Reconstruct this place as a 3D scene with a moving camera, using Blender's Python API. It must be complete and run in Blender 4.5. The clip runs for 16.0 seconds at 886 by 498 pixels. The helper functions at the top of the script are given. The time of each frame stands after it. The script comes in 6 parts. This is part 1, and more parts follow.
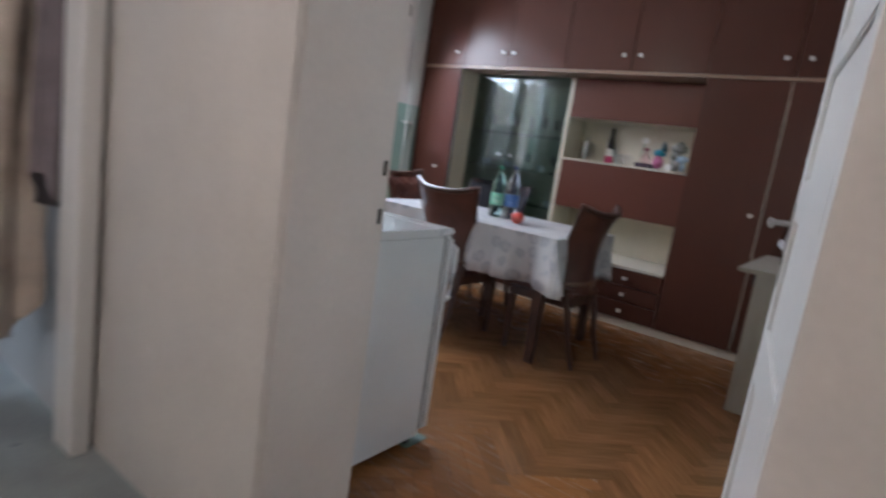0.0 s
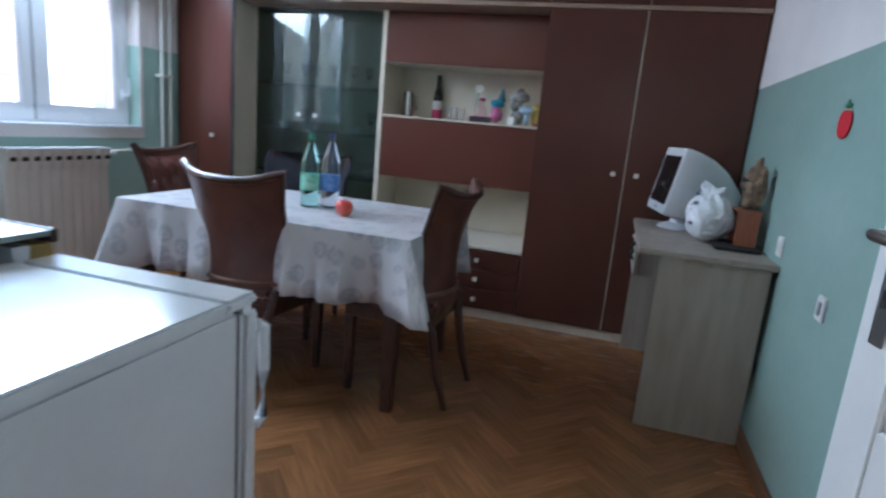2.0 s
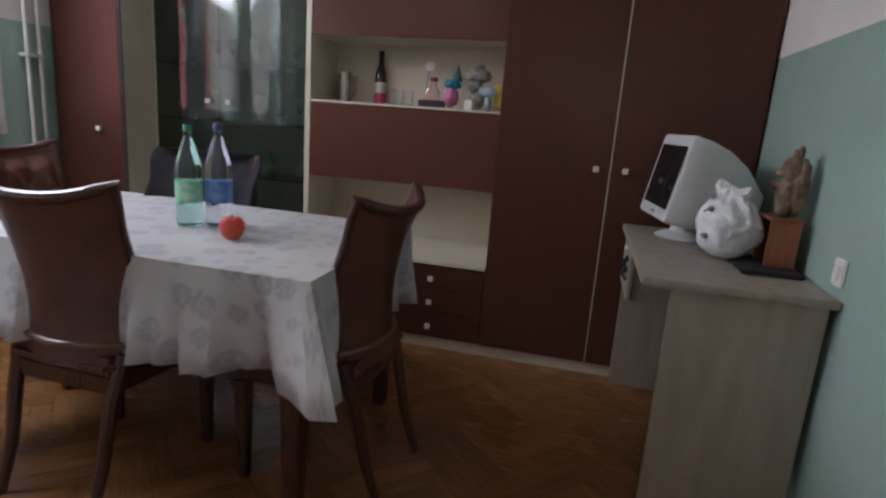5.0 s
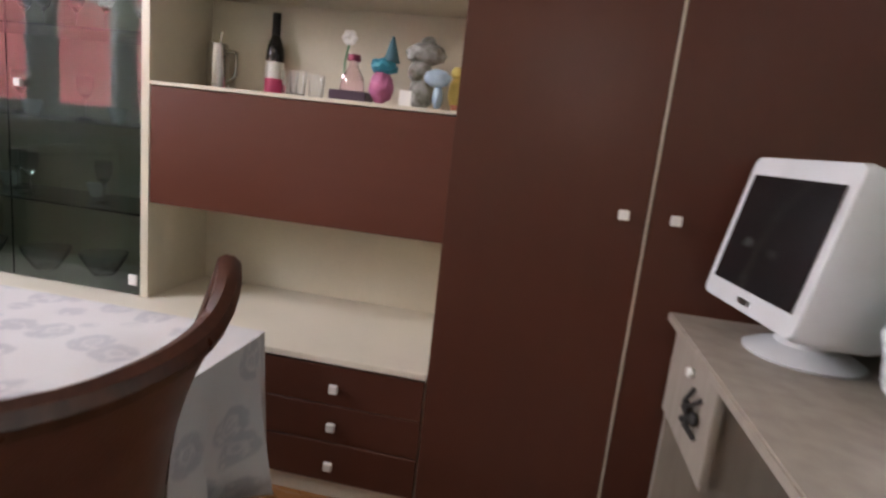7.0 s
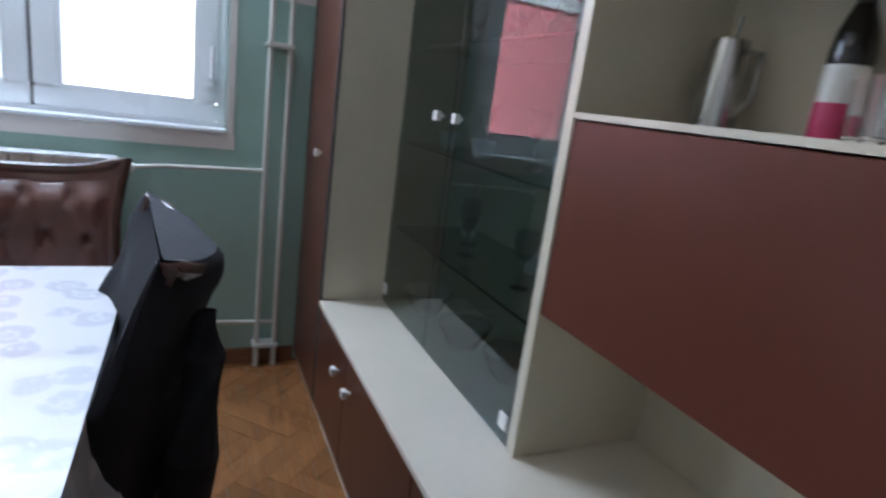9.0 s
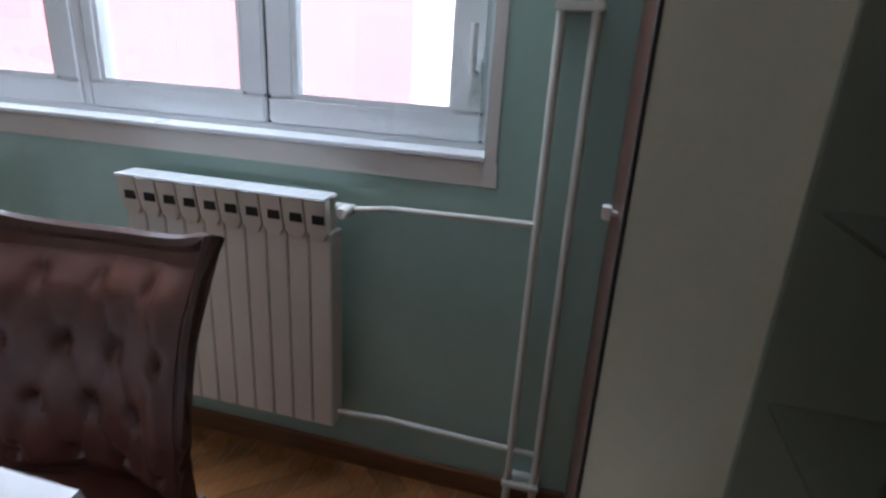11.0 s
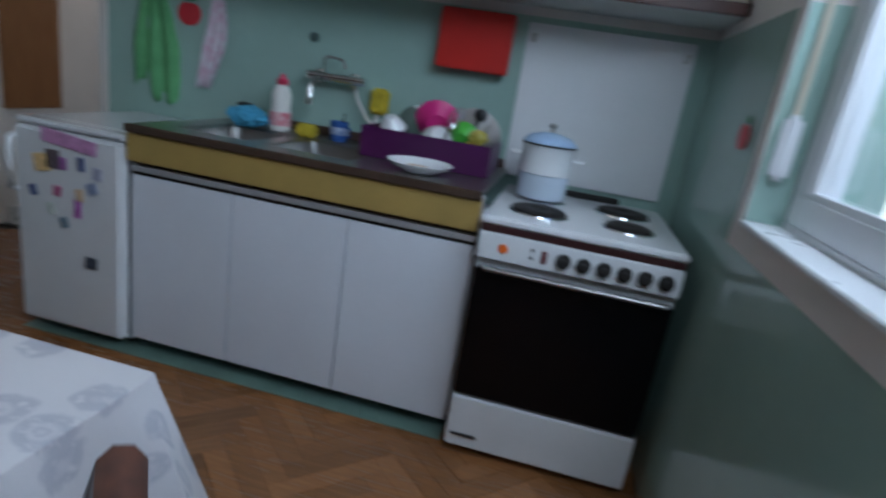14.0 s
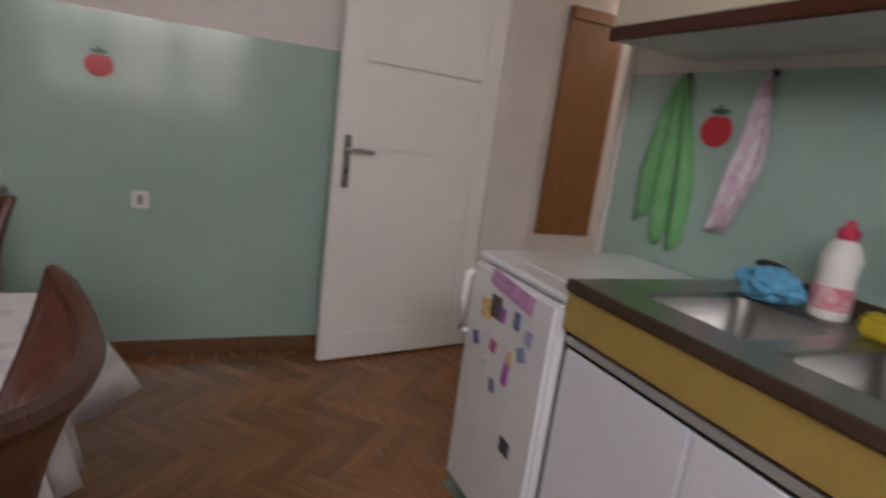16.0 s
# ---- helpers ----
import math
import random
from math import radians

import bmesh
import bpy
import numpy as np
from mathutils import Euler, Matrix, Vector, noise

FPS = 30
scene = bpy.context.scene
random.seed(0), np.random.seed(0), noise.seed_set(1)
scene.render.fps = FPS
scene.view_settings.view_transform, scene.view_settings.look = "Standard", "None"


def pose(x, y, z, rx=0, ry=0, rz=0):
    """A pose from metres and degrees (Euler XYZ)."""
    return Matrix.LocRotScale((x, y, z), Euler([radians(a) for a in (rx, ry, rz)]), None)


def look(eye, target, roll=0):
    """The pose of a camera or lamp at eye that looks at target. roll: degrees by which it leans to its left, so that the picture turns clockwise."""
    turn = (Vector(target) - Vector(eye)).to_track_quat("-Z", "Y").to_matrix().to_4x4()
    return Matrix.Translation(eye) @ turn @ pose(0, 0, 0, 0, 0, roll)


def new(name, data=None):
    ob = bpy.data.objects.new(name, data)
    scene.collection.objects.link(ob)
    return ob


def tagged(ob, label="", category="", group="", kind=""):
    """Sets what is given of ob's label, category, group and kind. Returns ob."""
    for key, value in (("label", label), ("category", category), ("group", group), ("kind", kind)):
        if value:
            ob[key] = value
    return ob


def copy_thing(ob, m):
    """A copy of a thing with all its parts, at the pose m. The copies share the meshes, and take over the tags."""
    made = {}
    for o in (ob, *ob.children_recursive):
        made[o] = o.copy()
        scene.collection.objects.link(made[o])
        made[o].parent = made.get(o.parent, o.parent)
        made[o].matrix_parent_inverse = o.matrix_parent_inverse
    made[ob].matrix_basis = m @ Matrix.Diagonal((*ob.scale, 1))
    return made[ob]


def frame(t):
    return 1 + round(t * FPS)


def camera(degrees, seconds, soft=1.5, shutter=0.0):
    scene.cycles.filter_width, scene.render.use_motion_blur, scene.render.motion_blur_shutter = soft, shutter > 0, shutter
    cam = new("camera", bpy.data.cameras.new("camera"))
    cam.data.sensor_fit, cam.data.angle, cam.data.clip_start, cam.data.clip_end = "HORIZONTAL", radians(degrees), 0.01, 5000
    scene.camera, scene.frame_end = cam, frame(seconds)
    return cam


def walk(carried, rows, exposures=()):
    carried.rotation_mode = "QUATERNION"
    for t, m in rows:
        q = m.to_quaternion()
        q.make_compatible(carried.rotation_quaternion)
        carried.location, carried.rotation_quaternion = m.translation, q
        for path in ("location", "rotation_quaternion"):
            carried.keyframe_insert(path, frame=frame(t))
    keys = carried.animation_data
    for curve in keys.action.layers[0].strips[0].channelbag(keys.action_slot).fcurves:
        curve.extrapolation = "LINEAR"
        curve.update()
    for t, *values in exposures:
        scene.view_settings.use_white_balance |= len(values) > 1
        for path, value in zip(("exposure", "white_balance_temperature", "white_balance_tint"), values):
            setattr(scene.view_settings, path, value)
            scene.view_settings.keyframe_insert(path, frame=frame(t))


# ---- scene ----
# Camera and walk
cam = camera(76.0, 16.0, soft=2.4, shutter=0.4)
PATH = [
    (0, (3.738, -1.166, 1.157), (2.578, 0.427, 0.817), 8.40),
    (0.5, (3.365, -0.843, 1.170), (2.620, 0.969, 0.767), 7.18),
    (1, (3.180, -0.587, 1.165), (2.481, 1.228, 0.699), 6.80),
    (1.5, (3.164, -0.444, 1.193), (2.424, 1.355, 0.727), 5.55),
    (2, (3.106, -0.284, 1.196), (2.566, 1.596, 0.778), 5.18),
    (2.5, (3.062, -0.112, 1.191), (2.692, 1.810, 0.777), 5.46),
    (3, (3.081, -0.072, 1.220), (2.686, 1.842, 0.796), 4.86),
    (3.5, (3.106, -0.013, 1.217), (2.633, 1.883, 0.790), 4.40),
    (3.7, (3.141, 0.014, 1.203), (2.644, 1.903, 0.775), 4.92),
    (5.8, (2.966, 0.953, 1.184), (2.609, 2.868, 0.732), 4.42),
    (6, (2.955, 1.101, 1.156), (2.649, 3.033, 0.739), 5.24),
    (6.5, (2.912, 1.358, 1.141), (2.737, 3.310, 0.742), 6.24),
    (7, (2.888, 1.644, 1.163), (2.560, 3.580, 0.783), 6.27),
    (7.5, (2.865, 1.924, 1.201), (2.273, 3.796, 0.819), 6.52),
    (8, (2.820, 2.220, 1.228), (1.879, 3.940, 0.836), 8.05),
    (8.5, (2.623, 2.463, 1.252), (1.285, 3.872, 0.781), 8.54),
    (9, (2.457, 2.735, 1.232), (0.701, 3.558, 0.740), 7.59),
    (9.2, (2.370, 2.759, 1.262), (0.569, 3.457, 0.742), 5.62),
    (11.3, (1.231, 3.144, 1.266), (-0.564, 2.509, 0.654), 5.00),
    (11.5, (1.134, 3.088, 1.240), (-0.636, 2.349, 0.672), 6.15),
    (12, (0.952, 2.938, 1.260), (-0.701, 1.977, 0.673), 7.80),
    (12.5, (0.759, 2.810, 1.234), (-0.587, 1.457, 0.635), 7.36),
    (13, (0.646, 2.713, 1.244), (-0.250, 1.043, 0.604), 5.13),
    (13.5, (0.563, 2.533, 1.196), (0.134, 0.655, 0.659), 9.35),
    (14, (0.472, 2.370, 1.239), (0.819, 0.483, 0.676), 9.19),
    (14.5, (0.550, 2.081, 1.246), (1.461, 0.392, 0.682), 6.69),
    (15, (0.563, 1.834, 1.200), (1.793, 0.338, 0.701), 6.32),
    (15.5, (0.739, 1.630, 1.236), (2.195, 0.349, 0.750), 7.89),
    (16, (0.896, 1.490, 1.257), (2.660, 0.649, 0.833), 7.50),
]
walk(cam, [(t, look(eye, target, roll)) for t, eye, target, roll in PATH],
     exposures=[(0.0, 2.15, 6000, 15), (0.7, 2.15, 5700, 14), (1.5, 2.3, 5300, 9), (3.5, 1.5, 5350, 10), (6.0, 2.15, 7100, 23), (7.0, 2.7, 7100, 23), (7.5, 2.8, 7100, 22),
                (8.0, 2.85, 6500, 19), (8.5, 2.55, 6050, 14), (9.1, 2.15, 5600, 12), (11.3, 1.6, 5900, 14), (13.0, 0.65, 5450, 10), (14.5, 1.08, 5700, 9), (15.3, 1.40, 6150, 13), (16.0, 1.25, 7500, 26)])

# World, sun and lamps
world = bpy.data.worlds.new("world")
scene.world = world
world.use_nodes = True
wn = world.node_tree.nodes
sky = wn.new("ShaderNodeTexSky")
sky.sky_type, sky.sun_disc = "NISHITA", False
sky.sun_elevation, sky.sun_rotation = radians(48), radians(200)
sky.air_density, sky.dust_density = 1.0, 1.0
wn["Background"].inputs["Strength"].default_value = 0.15
world.node_tree.links.new(sky.outputs["Color"], wn["Background"].inputs["Color"])
sun_data = bpy.data.lights.new("sun", "SUN")
sun_data.energy, sun_data.angle, sun_data.color = 5.0, radians(10), (1.0, 0.96, 0.9)
sun = new("sun", sun_data)
sun.matrix_world = look((0, 0, 10), (-7.5, -3.0, 0))


def area_light(name, eye, target, sx, sy, watts, colour):
    data = bpy.data.lights.new(name, "AREA")
    data.shape, data.size, data.size_y, data.energy, data.color = "RECTANGLE", sx, sy, watts, colour
    ob = new(name, data)
    ob.matrix_world = look(eye, target)
    return ob


# Daylight of the overcast sky in the kitchen window's opening, and in the bathroom's
area_light("window_daylight", (-0.06, 1.86, 2.19), (1.6, 1.3, 0.9), 1.95, 0.42, 16, (0.80, 0.91, 1.0))
area_light("bathroom_daylight", (0.15, -0.6, 1.9), (1.5, -0.75, 1.2), 0.6, 0.9, 6, (0.80, 0.91, 1.0))
# Added fill light that brightens the hall, out of view
hall_data = bpy.data.lights.new("hall_fill_light", "POINT")
hall_data.energy, hall_data.shadow_soft_size, hall_data.color = 6, 0.12, (1.0, 0.92, 0.86)
new("hall_fill_light", hall_data).location = (3.1, -1.9, 2.35)


# Materials
def node_mat(name):
    m = bpy.data.materials.new(name)
    m.use_nodes = True
    return m, m.node_tree, m.node_tree.nodes["Principled BSDF"]


def surface(name, colour, rough=0.5, metal=0.0, vary=0.12, scale=6.0, fine=120.0, bump=0.05, second=None,
            stretch=(1, 1, 1), coat=0.0, rand=0.0, spec=0.5, wear=0.0):
    """Two scales of tone, fine relief and uneven gloss."""
    m, nt, b = node_mat(name)
    N, Lk = nt.nodes, nt.links.new
    co = N.new("ShaderNodeTexCoord")
    mp = N.new("ShaderNodeMapping")
    mp.inputs["Scale"].default_value = stretch
    Lk(co.outputs["Object"], mp.inputs["Vector"])
    n1, n2 = N.new("ShaderNodeTexNoise"), N.new("ShaderNodeTexNoise")
    n1.inputs["Scale"].default_value, n1.inputs["Detail"].default_value = scale, 5
    n2.inputs["Scale"].default_value, n2.inputs["Detail"].default_value = fine, 3
    for n in (n1, n2):
        Lk(mp.outputs["Vector"], n.inputs["Vector"])
    c2 = second or tuple(v * (1 - 2.2 * vary) for v in colour)
    mix = N.new("ShaderNodeMix")
    mix.data_type = "RGBA"
    mix.inputs["A"].default_value, mix.inputs["B"].default_value = (*colour, 1), (*c2, 1)
    ramp = N.new("ShaderNodeMapRange")
    ramp.inputs["From Min"].default_value, ramp.inputs["From Max"].default_value = 0.35, 0.7
    Lk(n1.outputs["Fac"], ramp.inputs["Value"])
    Lk(ramp.outputs["Result"], mix.inputs["Factor"])
    hsv = N.new("ShaderNodeHueSaturation")
    val = N.new("ShaderNodeMapRange")
    val.inputs["To Min"].default_value, val.inputs["To Max"].default_value = 1 - vary, 1 + vary
    Lk(n2.outputs["Fac"], val.inputs["Value"])
    last = val.outputs["Result"]
    if rand:
        info, add = N.new("ShaderNodeObjectInfo"), N.new("ShaderNodeMath")
        sc = N.new("ShaderNodeMapRange")
        sc.inputs["To Min"].default_value, sc.inputs["To Max"].default_value = -rand, rand
        Lk(info.outputs["Random"], sc.inputs["Value"])
        add.operation = "ADD"
        Lk(last, add.inputs[0])
        Lk(sc.outputs["Result"], add.inputs[1])
        last = add.outputs["Value"]
    Lk(last, hsv.inputs["Value"])
    Lk(mix.outputs["Result"], hsv.inputs["Color"])
    Lk(hsv.outputs["Color"], b.inputs["Base Color"])
    rr = N.new("ShaderNodeMapRange")
    rr.inputs["To Min"].default_value, rr.inputs["To Max"].default_value = max(rough - min(0.08, vary), 0.02), min(rough + min(0.08, vary), 1)
    Lk(n1.outputs["Fac"], rr.inputs["Value"])
    Lk(rr.outputs["Result"], b.inputs["Roughness"])
    b.inputs["Metallic"].default_value = metal
    b.inputs["Coat Weight"].default_value = coat
    b.inputs["Specular IOR Level"].default_value = spec
    if bump:
        bp = N.new("ShaderNodeBump")
        bp.inputs["Strength"].default_value, bp.inputs["Distance"].default_value = bump, 0.004
        Lk(n2.outputs["Fac"], bp.inputs["Height"])
        Lk(bp.outputs["Normal"], b.inputs["Normal"])
    return m


def wood(name, colour, dark, rough=0.4, axis=2, scale=9.0, rand=0.0, bump=0.08, coat=0.0):
    st = [8.0, 8.0, 8.0]
    st[axis] = 0.7
    return surface(name, colour, rough, 0, 0.13, scale, 60, bump, dark, tuple(st), coat, rand)


def glass(name, tint, rough=0.0):
    m, nt, b = node_mat(name)
    b.inputs["Base Color"].default_value = (*tint, 1)
    b.inputs["Transmission Weight"].default_value = 1
    b.inputs["Roughness"].default_value = rough
    b.inputs["IOR"].default_value = 1.45
    return m


def glow(name, colour, strength):
    m, nt, b = node_mat(name)
    b.inputs["Base Color"].default_value = (*colour, 1)
    b.inputs["Emission Color"].default_value = (*colour, 1)
    b.inputs["Emission Strength"].default_value = strength
    return m


def dado_paint():
    """Glossy pale green oil paint below, matt off-white above 1.52 m, with brush marks."""
    m = surface("green_oil_paint", (0.36, 0.51, 0.45), 0.17, 0, 0.04, 2.2, 25, 0.02, (0.33, 0.465, 0.41), coat=0.35)
    return m


GREEN = dado_paint()
WHITEWALL = surface("matt_wall_paint", (0.73, 0.68, 0.645), 0.85, 0, 0.05, 1.7, 90, 0.08)
CEIL = surface("ceiling_paint", (0.80, 0.78, 0.75), 0.9, 0, 0.04, 1.5, 90, 0.06)
DOORPAINT = surface("cream_gloss_paint", (0.82, 0.80, 0.77), 0.33, 0, 0.015, 2.5, 60, 0.01)
JAMBPAINT = surface("jamb_paint", (0.70, 0.655, 0.61), 0.4, 0, 0.05, 2.5, 60, 0.05)
BROWN = surface("brown_veneer", (0.076, 0.0265, 0.0165), 0.30, 0, 0.02, 3, 60, 0.004, (0.073, 0.0245, 0.0155), (5, 5, 0.5), spec=0.28)
BROWNL = surface("brown_veneer_reddish", (0.110, 0.035, 0.0215), 0.32, 0, 0.015, 3, 60, 0.004, (0.104, 0.0325, 0.020), (0.5, 5, 5), spec=0.3)
BEIGE = surface("cream_melamine", (0.64, 0.58, 0.455), 0.35, 0, 0.05, 3, 70, 0.02)
GREYB = surface("pale_ledge_board", (0.66, 0.60, 0.50), 0.3, 0, 0.03, 4, 70, 0.015, (0.62, 0.565, 0.47))
DARK = surface("dark_gap", (0.02, 0.017, 0.015), 0.8, 0, 0.1)
KNOBW = surface("white_plastic", (0.78, 0.76, 0.72), 0.35, 0, 0.03, 20, 200, 0.02)
STEEL = surface("brushed_steel", (0.42, 0.41, 0.39), 0.33, 1.0, 0.06, 4, 90, 0.02)
CHROME = surface("chrome", (0.80, 0.80, 0.80), 0.08, 1.0, 0.02, 12, 120, 0.0)
ENAMEL = surface("white_enamel", (0.80, 0.81, 0.82), 0.18, 0, 0.03, 3, 60, 0.015, coat=0.3)
FRONTW = surface("white_laminate", (0.77, 0.79, 0.84), 0.32, 0, 0.03, 2.5, 70, 0.02)
YELLOW = surface("mustard_laminate", (0.44, 0.30, 0.09), 0.4, 0, 0.07, 6, 90, 0.03)
BROWNEDGE = surface("brown_worktop_edge", (0.075, 0.045, 0.03), 0.4, 0, 0.1)
PARQUET = wood("oak_parquet", (0.27, 0.122, 0.048), (0.17, 0.072, 0.027), 0.24, 0, 7.0, rand=0.22, bump=0.05)
CHAIRWOOD = wood("walnut_stained_wood", (0.075, 0.028, 0.017), (0.04, 0.015, 0.010), 0.3, 2, 9.0, bump=0.03)
RAILWOOD = wood("worn_rail_wood", (0.17, 0.085, 0.05), (0.11, 0.05, 0.03), 0.3, 0, 9.0, bump=0.03)
LEATHER = surface("brown_leatherette", (0.115, 0.040, 0.028), 0.34, 0, 0.14, 14, 260, 0.12)
DESKWOOD = surface("grey_oak_board", (0.35, 0.30, 0.25), 0.42, 0, 0.06, 5, 40, 0.03, (0.29, 0.245, 0.20), (5, 5, 0.7))
RADIATOR = surface("radiator_paint", (0.74, 0.70, 0.64), 0.3, 0, 0.03, 6, 90, 0.02)
PVC = surface("white_window_pvc", (0.80, 0.81, 0.83), 0.28, 0, 0.03, 3, 60, 0.015)
PIPE = surface("painted_pipe", (0.66, 0.66, 0.60), 0.4, 0, 0.06, 9, 90, 0.05)
PANE = glass("clear_pane", (0.97, 0.98, 0.98))
SMOKED = glass("smoked_green_glass", (0.36, 0.44, 0.42))


# Building helpers
ORIGIN = {}


def box(bm, x0, y0, z0, x1, y1, z1):
    v = [bm.verts.new((x, y, z)) for z in (z0, z1) for y in (y0, y1) for x in (x0, x1)]
    for f in ((0, 2, 3, 1), (4, 5, 7, 6), (0, 1, 5, 4), (2, 6, 7, 3), (0, 4, 6, 2), (1, 3, 7, 5)):
        bm.faces.new([v[i] for i in f])
    return v


def boxes(*dims):
    bm = bmesh.new()
    for d in dims:
        box(bm, *d)
    return bm


def lathe(profile, centre, seg=24, axis="z"):
    """A turned body from (radius, height) pairs."""
    bm = bmesh.new()
    rings = []
    for r, h in profile:
        ring = []
        for k in range(seg):
            a = 2 * math.pi * k / seg
            p = (r * math.cos(a), r * math.sin(a), h)
            if axis == "x":
                p = (p[2], p[0], p[1])
            elif axis == "y":
                p = (p[0], p[2], p[1])
            ring.append(bm.verts.new(Vector(p) + Vector(centre)))
        rings.append(ring)
    for a, b in zip(rings, rings[1:]):
        for k in range(seg):
            bm.faces.new((a[k], a[(k + 1) % seg], b[(k + 1) % seg], b[k]))
    bm.faces.new(rings[0][::-1])
    bm.faces.new(rings[-1])
    bmesh.ops.recalc_face_normals(bm, faces=bm.faces)
    return bm


def tube(points, radius, seg=10, closed=False):
    """A round bar along points; radius may be a list."""
    bm = bmesh.new()
    pts = [Vector(p) for p in points]
    rings = []
    for i, p in enumerate(pts):
        if closed:
            d = pts[(i + 1) % len(pts)] - pts[i - 1]
        else:
            d = pts[min(i + 1, len(pts) - 1)] - pts[max(i - 1, 0)]
        q = d.normalized().to_track_quat("Z", "Y")
        r = radius[i] if isinstance(radius, (list, tuple)) else radius
        rings.append([bm.verts.new(p + q @ Vector((r * math.cos(2 * math.pi * k / seg), r * math.sin(2 * math.pi * k / seg), 0)))
                      for k in range(seg)])
    pairs = list(zip(rings, rings[1:] + ([rings[0]] if closed else [])))
    for a, b in pairs[:len(rings) if closed else len(rings) - 1]:
        for k in range(seg):
            bm.faces.new((a[k], a[(k + 1) % seg], b[(k + 1) % seg], b[k]))
    if not closed:
        bm.faces.new(rings[0][::-1])
        bm.faces.new(rings[-1])
    bmesh.ops.recalc_face_normals(bm, faces=bm.faces)
    return bm


def blob(centre, rx, ry, rz, rough=0.15, freq=3.0, sub=3, seed=0.0, flat=None):
    """A lumpy closed body."""
    bm = bmesh.new()
    bmesh.ops.create_icosphere(bm, subdivisions=sub, radius=1)
    for v in bm.verts:
        n = noise.noise(v.co * freq + Vector((seed, seed * 1.7, 0)))
        v.co *= 1 + rough * n
        v.co = Vector((v.co.x * rx, v.co.y * ry, v.co.z * rz))
        if flat is not None and v.co.z < flat:
            v.co.z = flat
        v.co += Vector(centre)
    return bm


def join(*bms):
    out = bmesh.new()
    for b in bms:
        me = bpy.data.meshes.new("tmp")
        b.to_mesh(me)
        b.free()
        out.from_mesh(me)
        bpy.data.meshes.remove(me)
    return out


def part(name, bm, material, parent=None, label="", bevel=0.0, smooth=False, seg=2):
    """Links a bmesh, given in world places, as one mesh under a thing or a part."""
    if bevel:
        bmesh.ops.bevel(bm, geom=list(bm.edges), offset=bevel, segments=seg, affect="EDGES", clamp_overlap=True)
    o = ORIGIN.get(parent.name, Vector()) if parent else Vector()
    if o.length:
        bmesh.ops.translate(bm, verts=bm.verts, vec=-o)
    me = bpy.data.meshes.new(name)
    bm.to_mesh(me)
    bm.free()
    for p in me.polygons:
        p.use_smooth = smooth
    if smooth:
        me.set_sharp_from_angle(angle=radians(38))
    for m in (material if isinstance(material, (list, tuple)) else [material]):
        me.materials.append(m)
    ob = new(name, me)
    if parent:
        ob.parent = parent
        ORIGIN[ob.name] = o
    if label:
        ob["label"] = label
    return ob


def thing(name, place, label, category, group=""):
    ob = new(name)
    ob.empty_display_size = 0.1
    ob.location = place
    ORIGIN[ob.name] = Vector(place)
    return tagged(ob, label, category, group)


def structure(name, bm, material, label, bevel=0.0, smooth=False):
    return tagged(part(name, bm, material, None, label, bevel, smooth), label, name.split("_")[0], kind="structure")


# ---- The large structure ----
W, KY, BY, H = 3.772, -0.08, 3.80, 2.64
DADO = 1.54
WY0, WY1, WZ0, WZ1 = 0.818, 2.868, 1.009, 2.42
DX0, DX1, DZ = 2.735, 3.70, 2.08
HY = -0.36  # hall face of the door wall

structure("ceiling", boxes((-0.3, HY, H, W + 0.25, BY + 0.2, H + 0.15)), CEIL, "plain off-white plastered ceiling")
structure("wall_window_lower", boxes((-0.3, HY, 0, 0, WY0, DADO), (-0.3, WY1, 0, 0, BY + 0.2, DADO), (-0.3, WY0, 0, 0, WY1, WZ0 - 0.05)), GREEN,
          "glossy pale green oil-painted wall below the window")
structure("wall_window_upper", boxes((-0.3, HY, DADO, 0, WY0, H), (-0.3, WY1, DADO, 0, BY + 0.2, H), (-0.3, WY0, WZ1, 0, WY1, H),
                                     (-0.3, WY0, WZ0 - 0.05, -0.004, WY1, WZ0)), WHITEWALL, "matt off-white painted upper wall")
structure("wall_kitchen_lower", boxes((0, HY, 0, DX0 - 0.04, KY, DADO)), GREEN, "glossy pale green oil-painted wall behind the sink")
structure("wall_kitchen_upper", boxes((0, HY, DADO, DX0 - 0.04, KY, H), (DX0 - 0.04, HY, DZ + 0.04, W, KY, H),
                                      (DX1 + 0.04, HY, DADO, W, KY, DZ + 0.04)), WHITEWALL, "matt off-white upper wall over the door")
structure("wall_kitchen_stub", boxes((DX1 + 0.04, HY, 0, W, KY, DADO)), GREEN, "narrow green wall beside the door hinge")
structure("wall_hall_side", boxes((-0.2, HY - 0.02, 0, DX0 - 0.041, HY, 2.5), (DX1 + 0.041, HY - 0.02, 0, 3.95, HY, 2.5), (DX0 - 0.041, HY - 0.02, DZ + 0.041, DX1 + 0.041, HY, 2.5)), JAMBPAINT, "cream-painted hall side of the door wall")
structure("wall_right_lower", boxes((W, HY, 0, W + 0.25, BY + 0.2, DADO)), GREEN, "glossy pale green oil-painted wall")
structure("wall_right_upper", boxes((W, HY, DADO, W + 0.25, BY + 0.2, H)), WHITEWALL, "matt off-white upper wall above green paint")
structure("wall_unit", boxes((0, BY, 0, W, BY + 0.2, H)), WHITEWALL, "plain wall behind the built-in wall unit")
structure("subfloor", boxes((-0.3, HY, -0.2, W + 0.25, BY + 0.2, -0.012)), DARK, "dark floor base under the parquet")
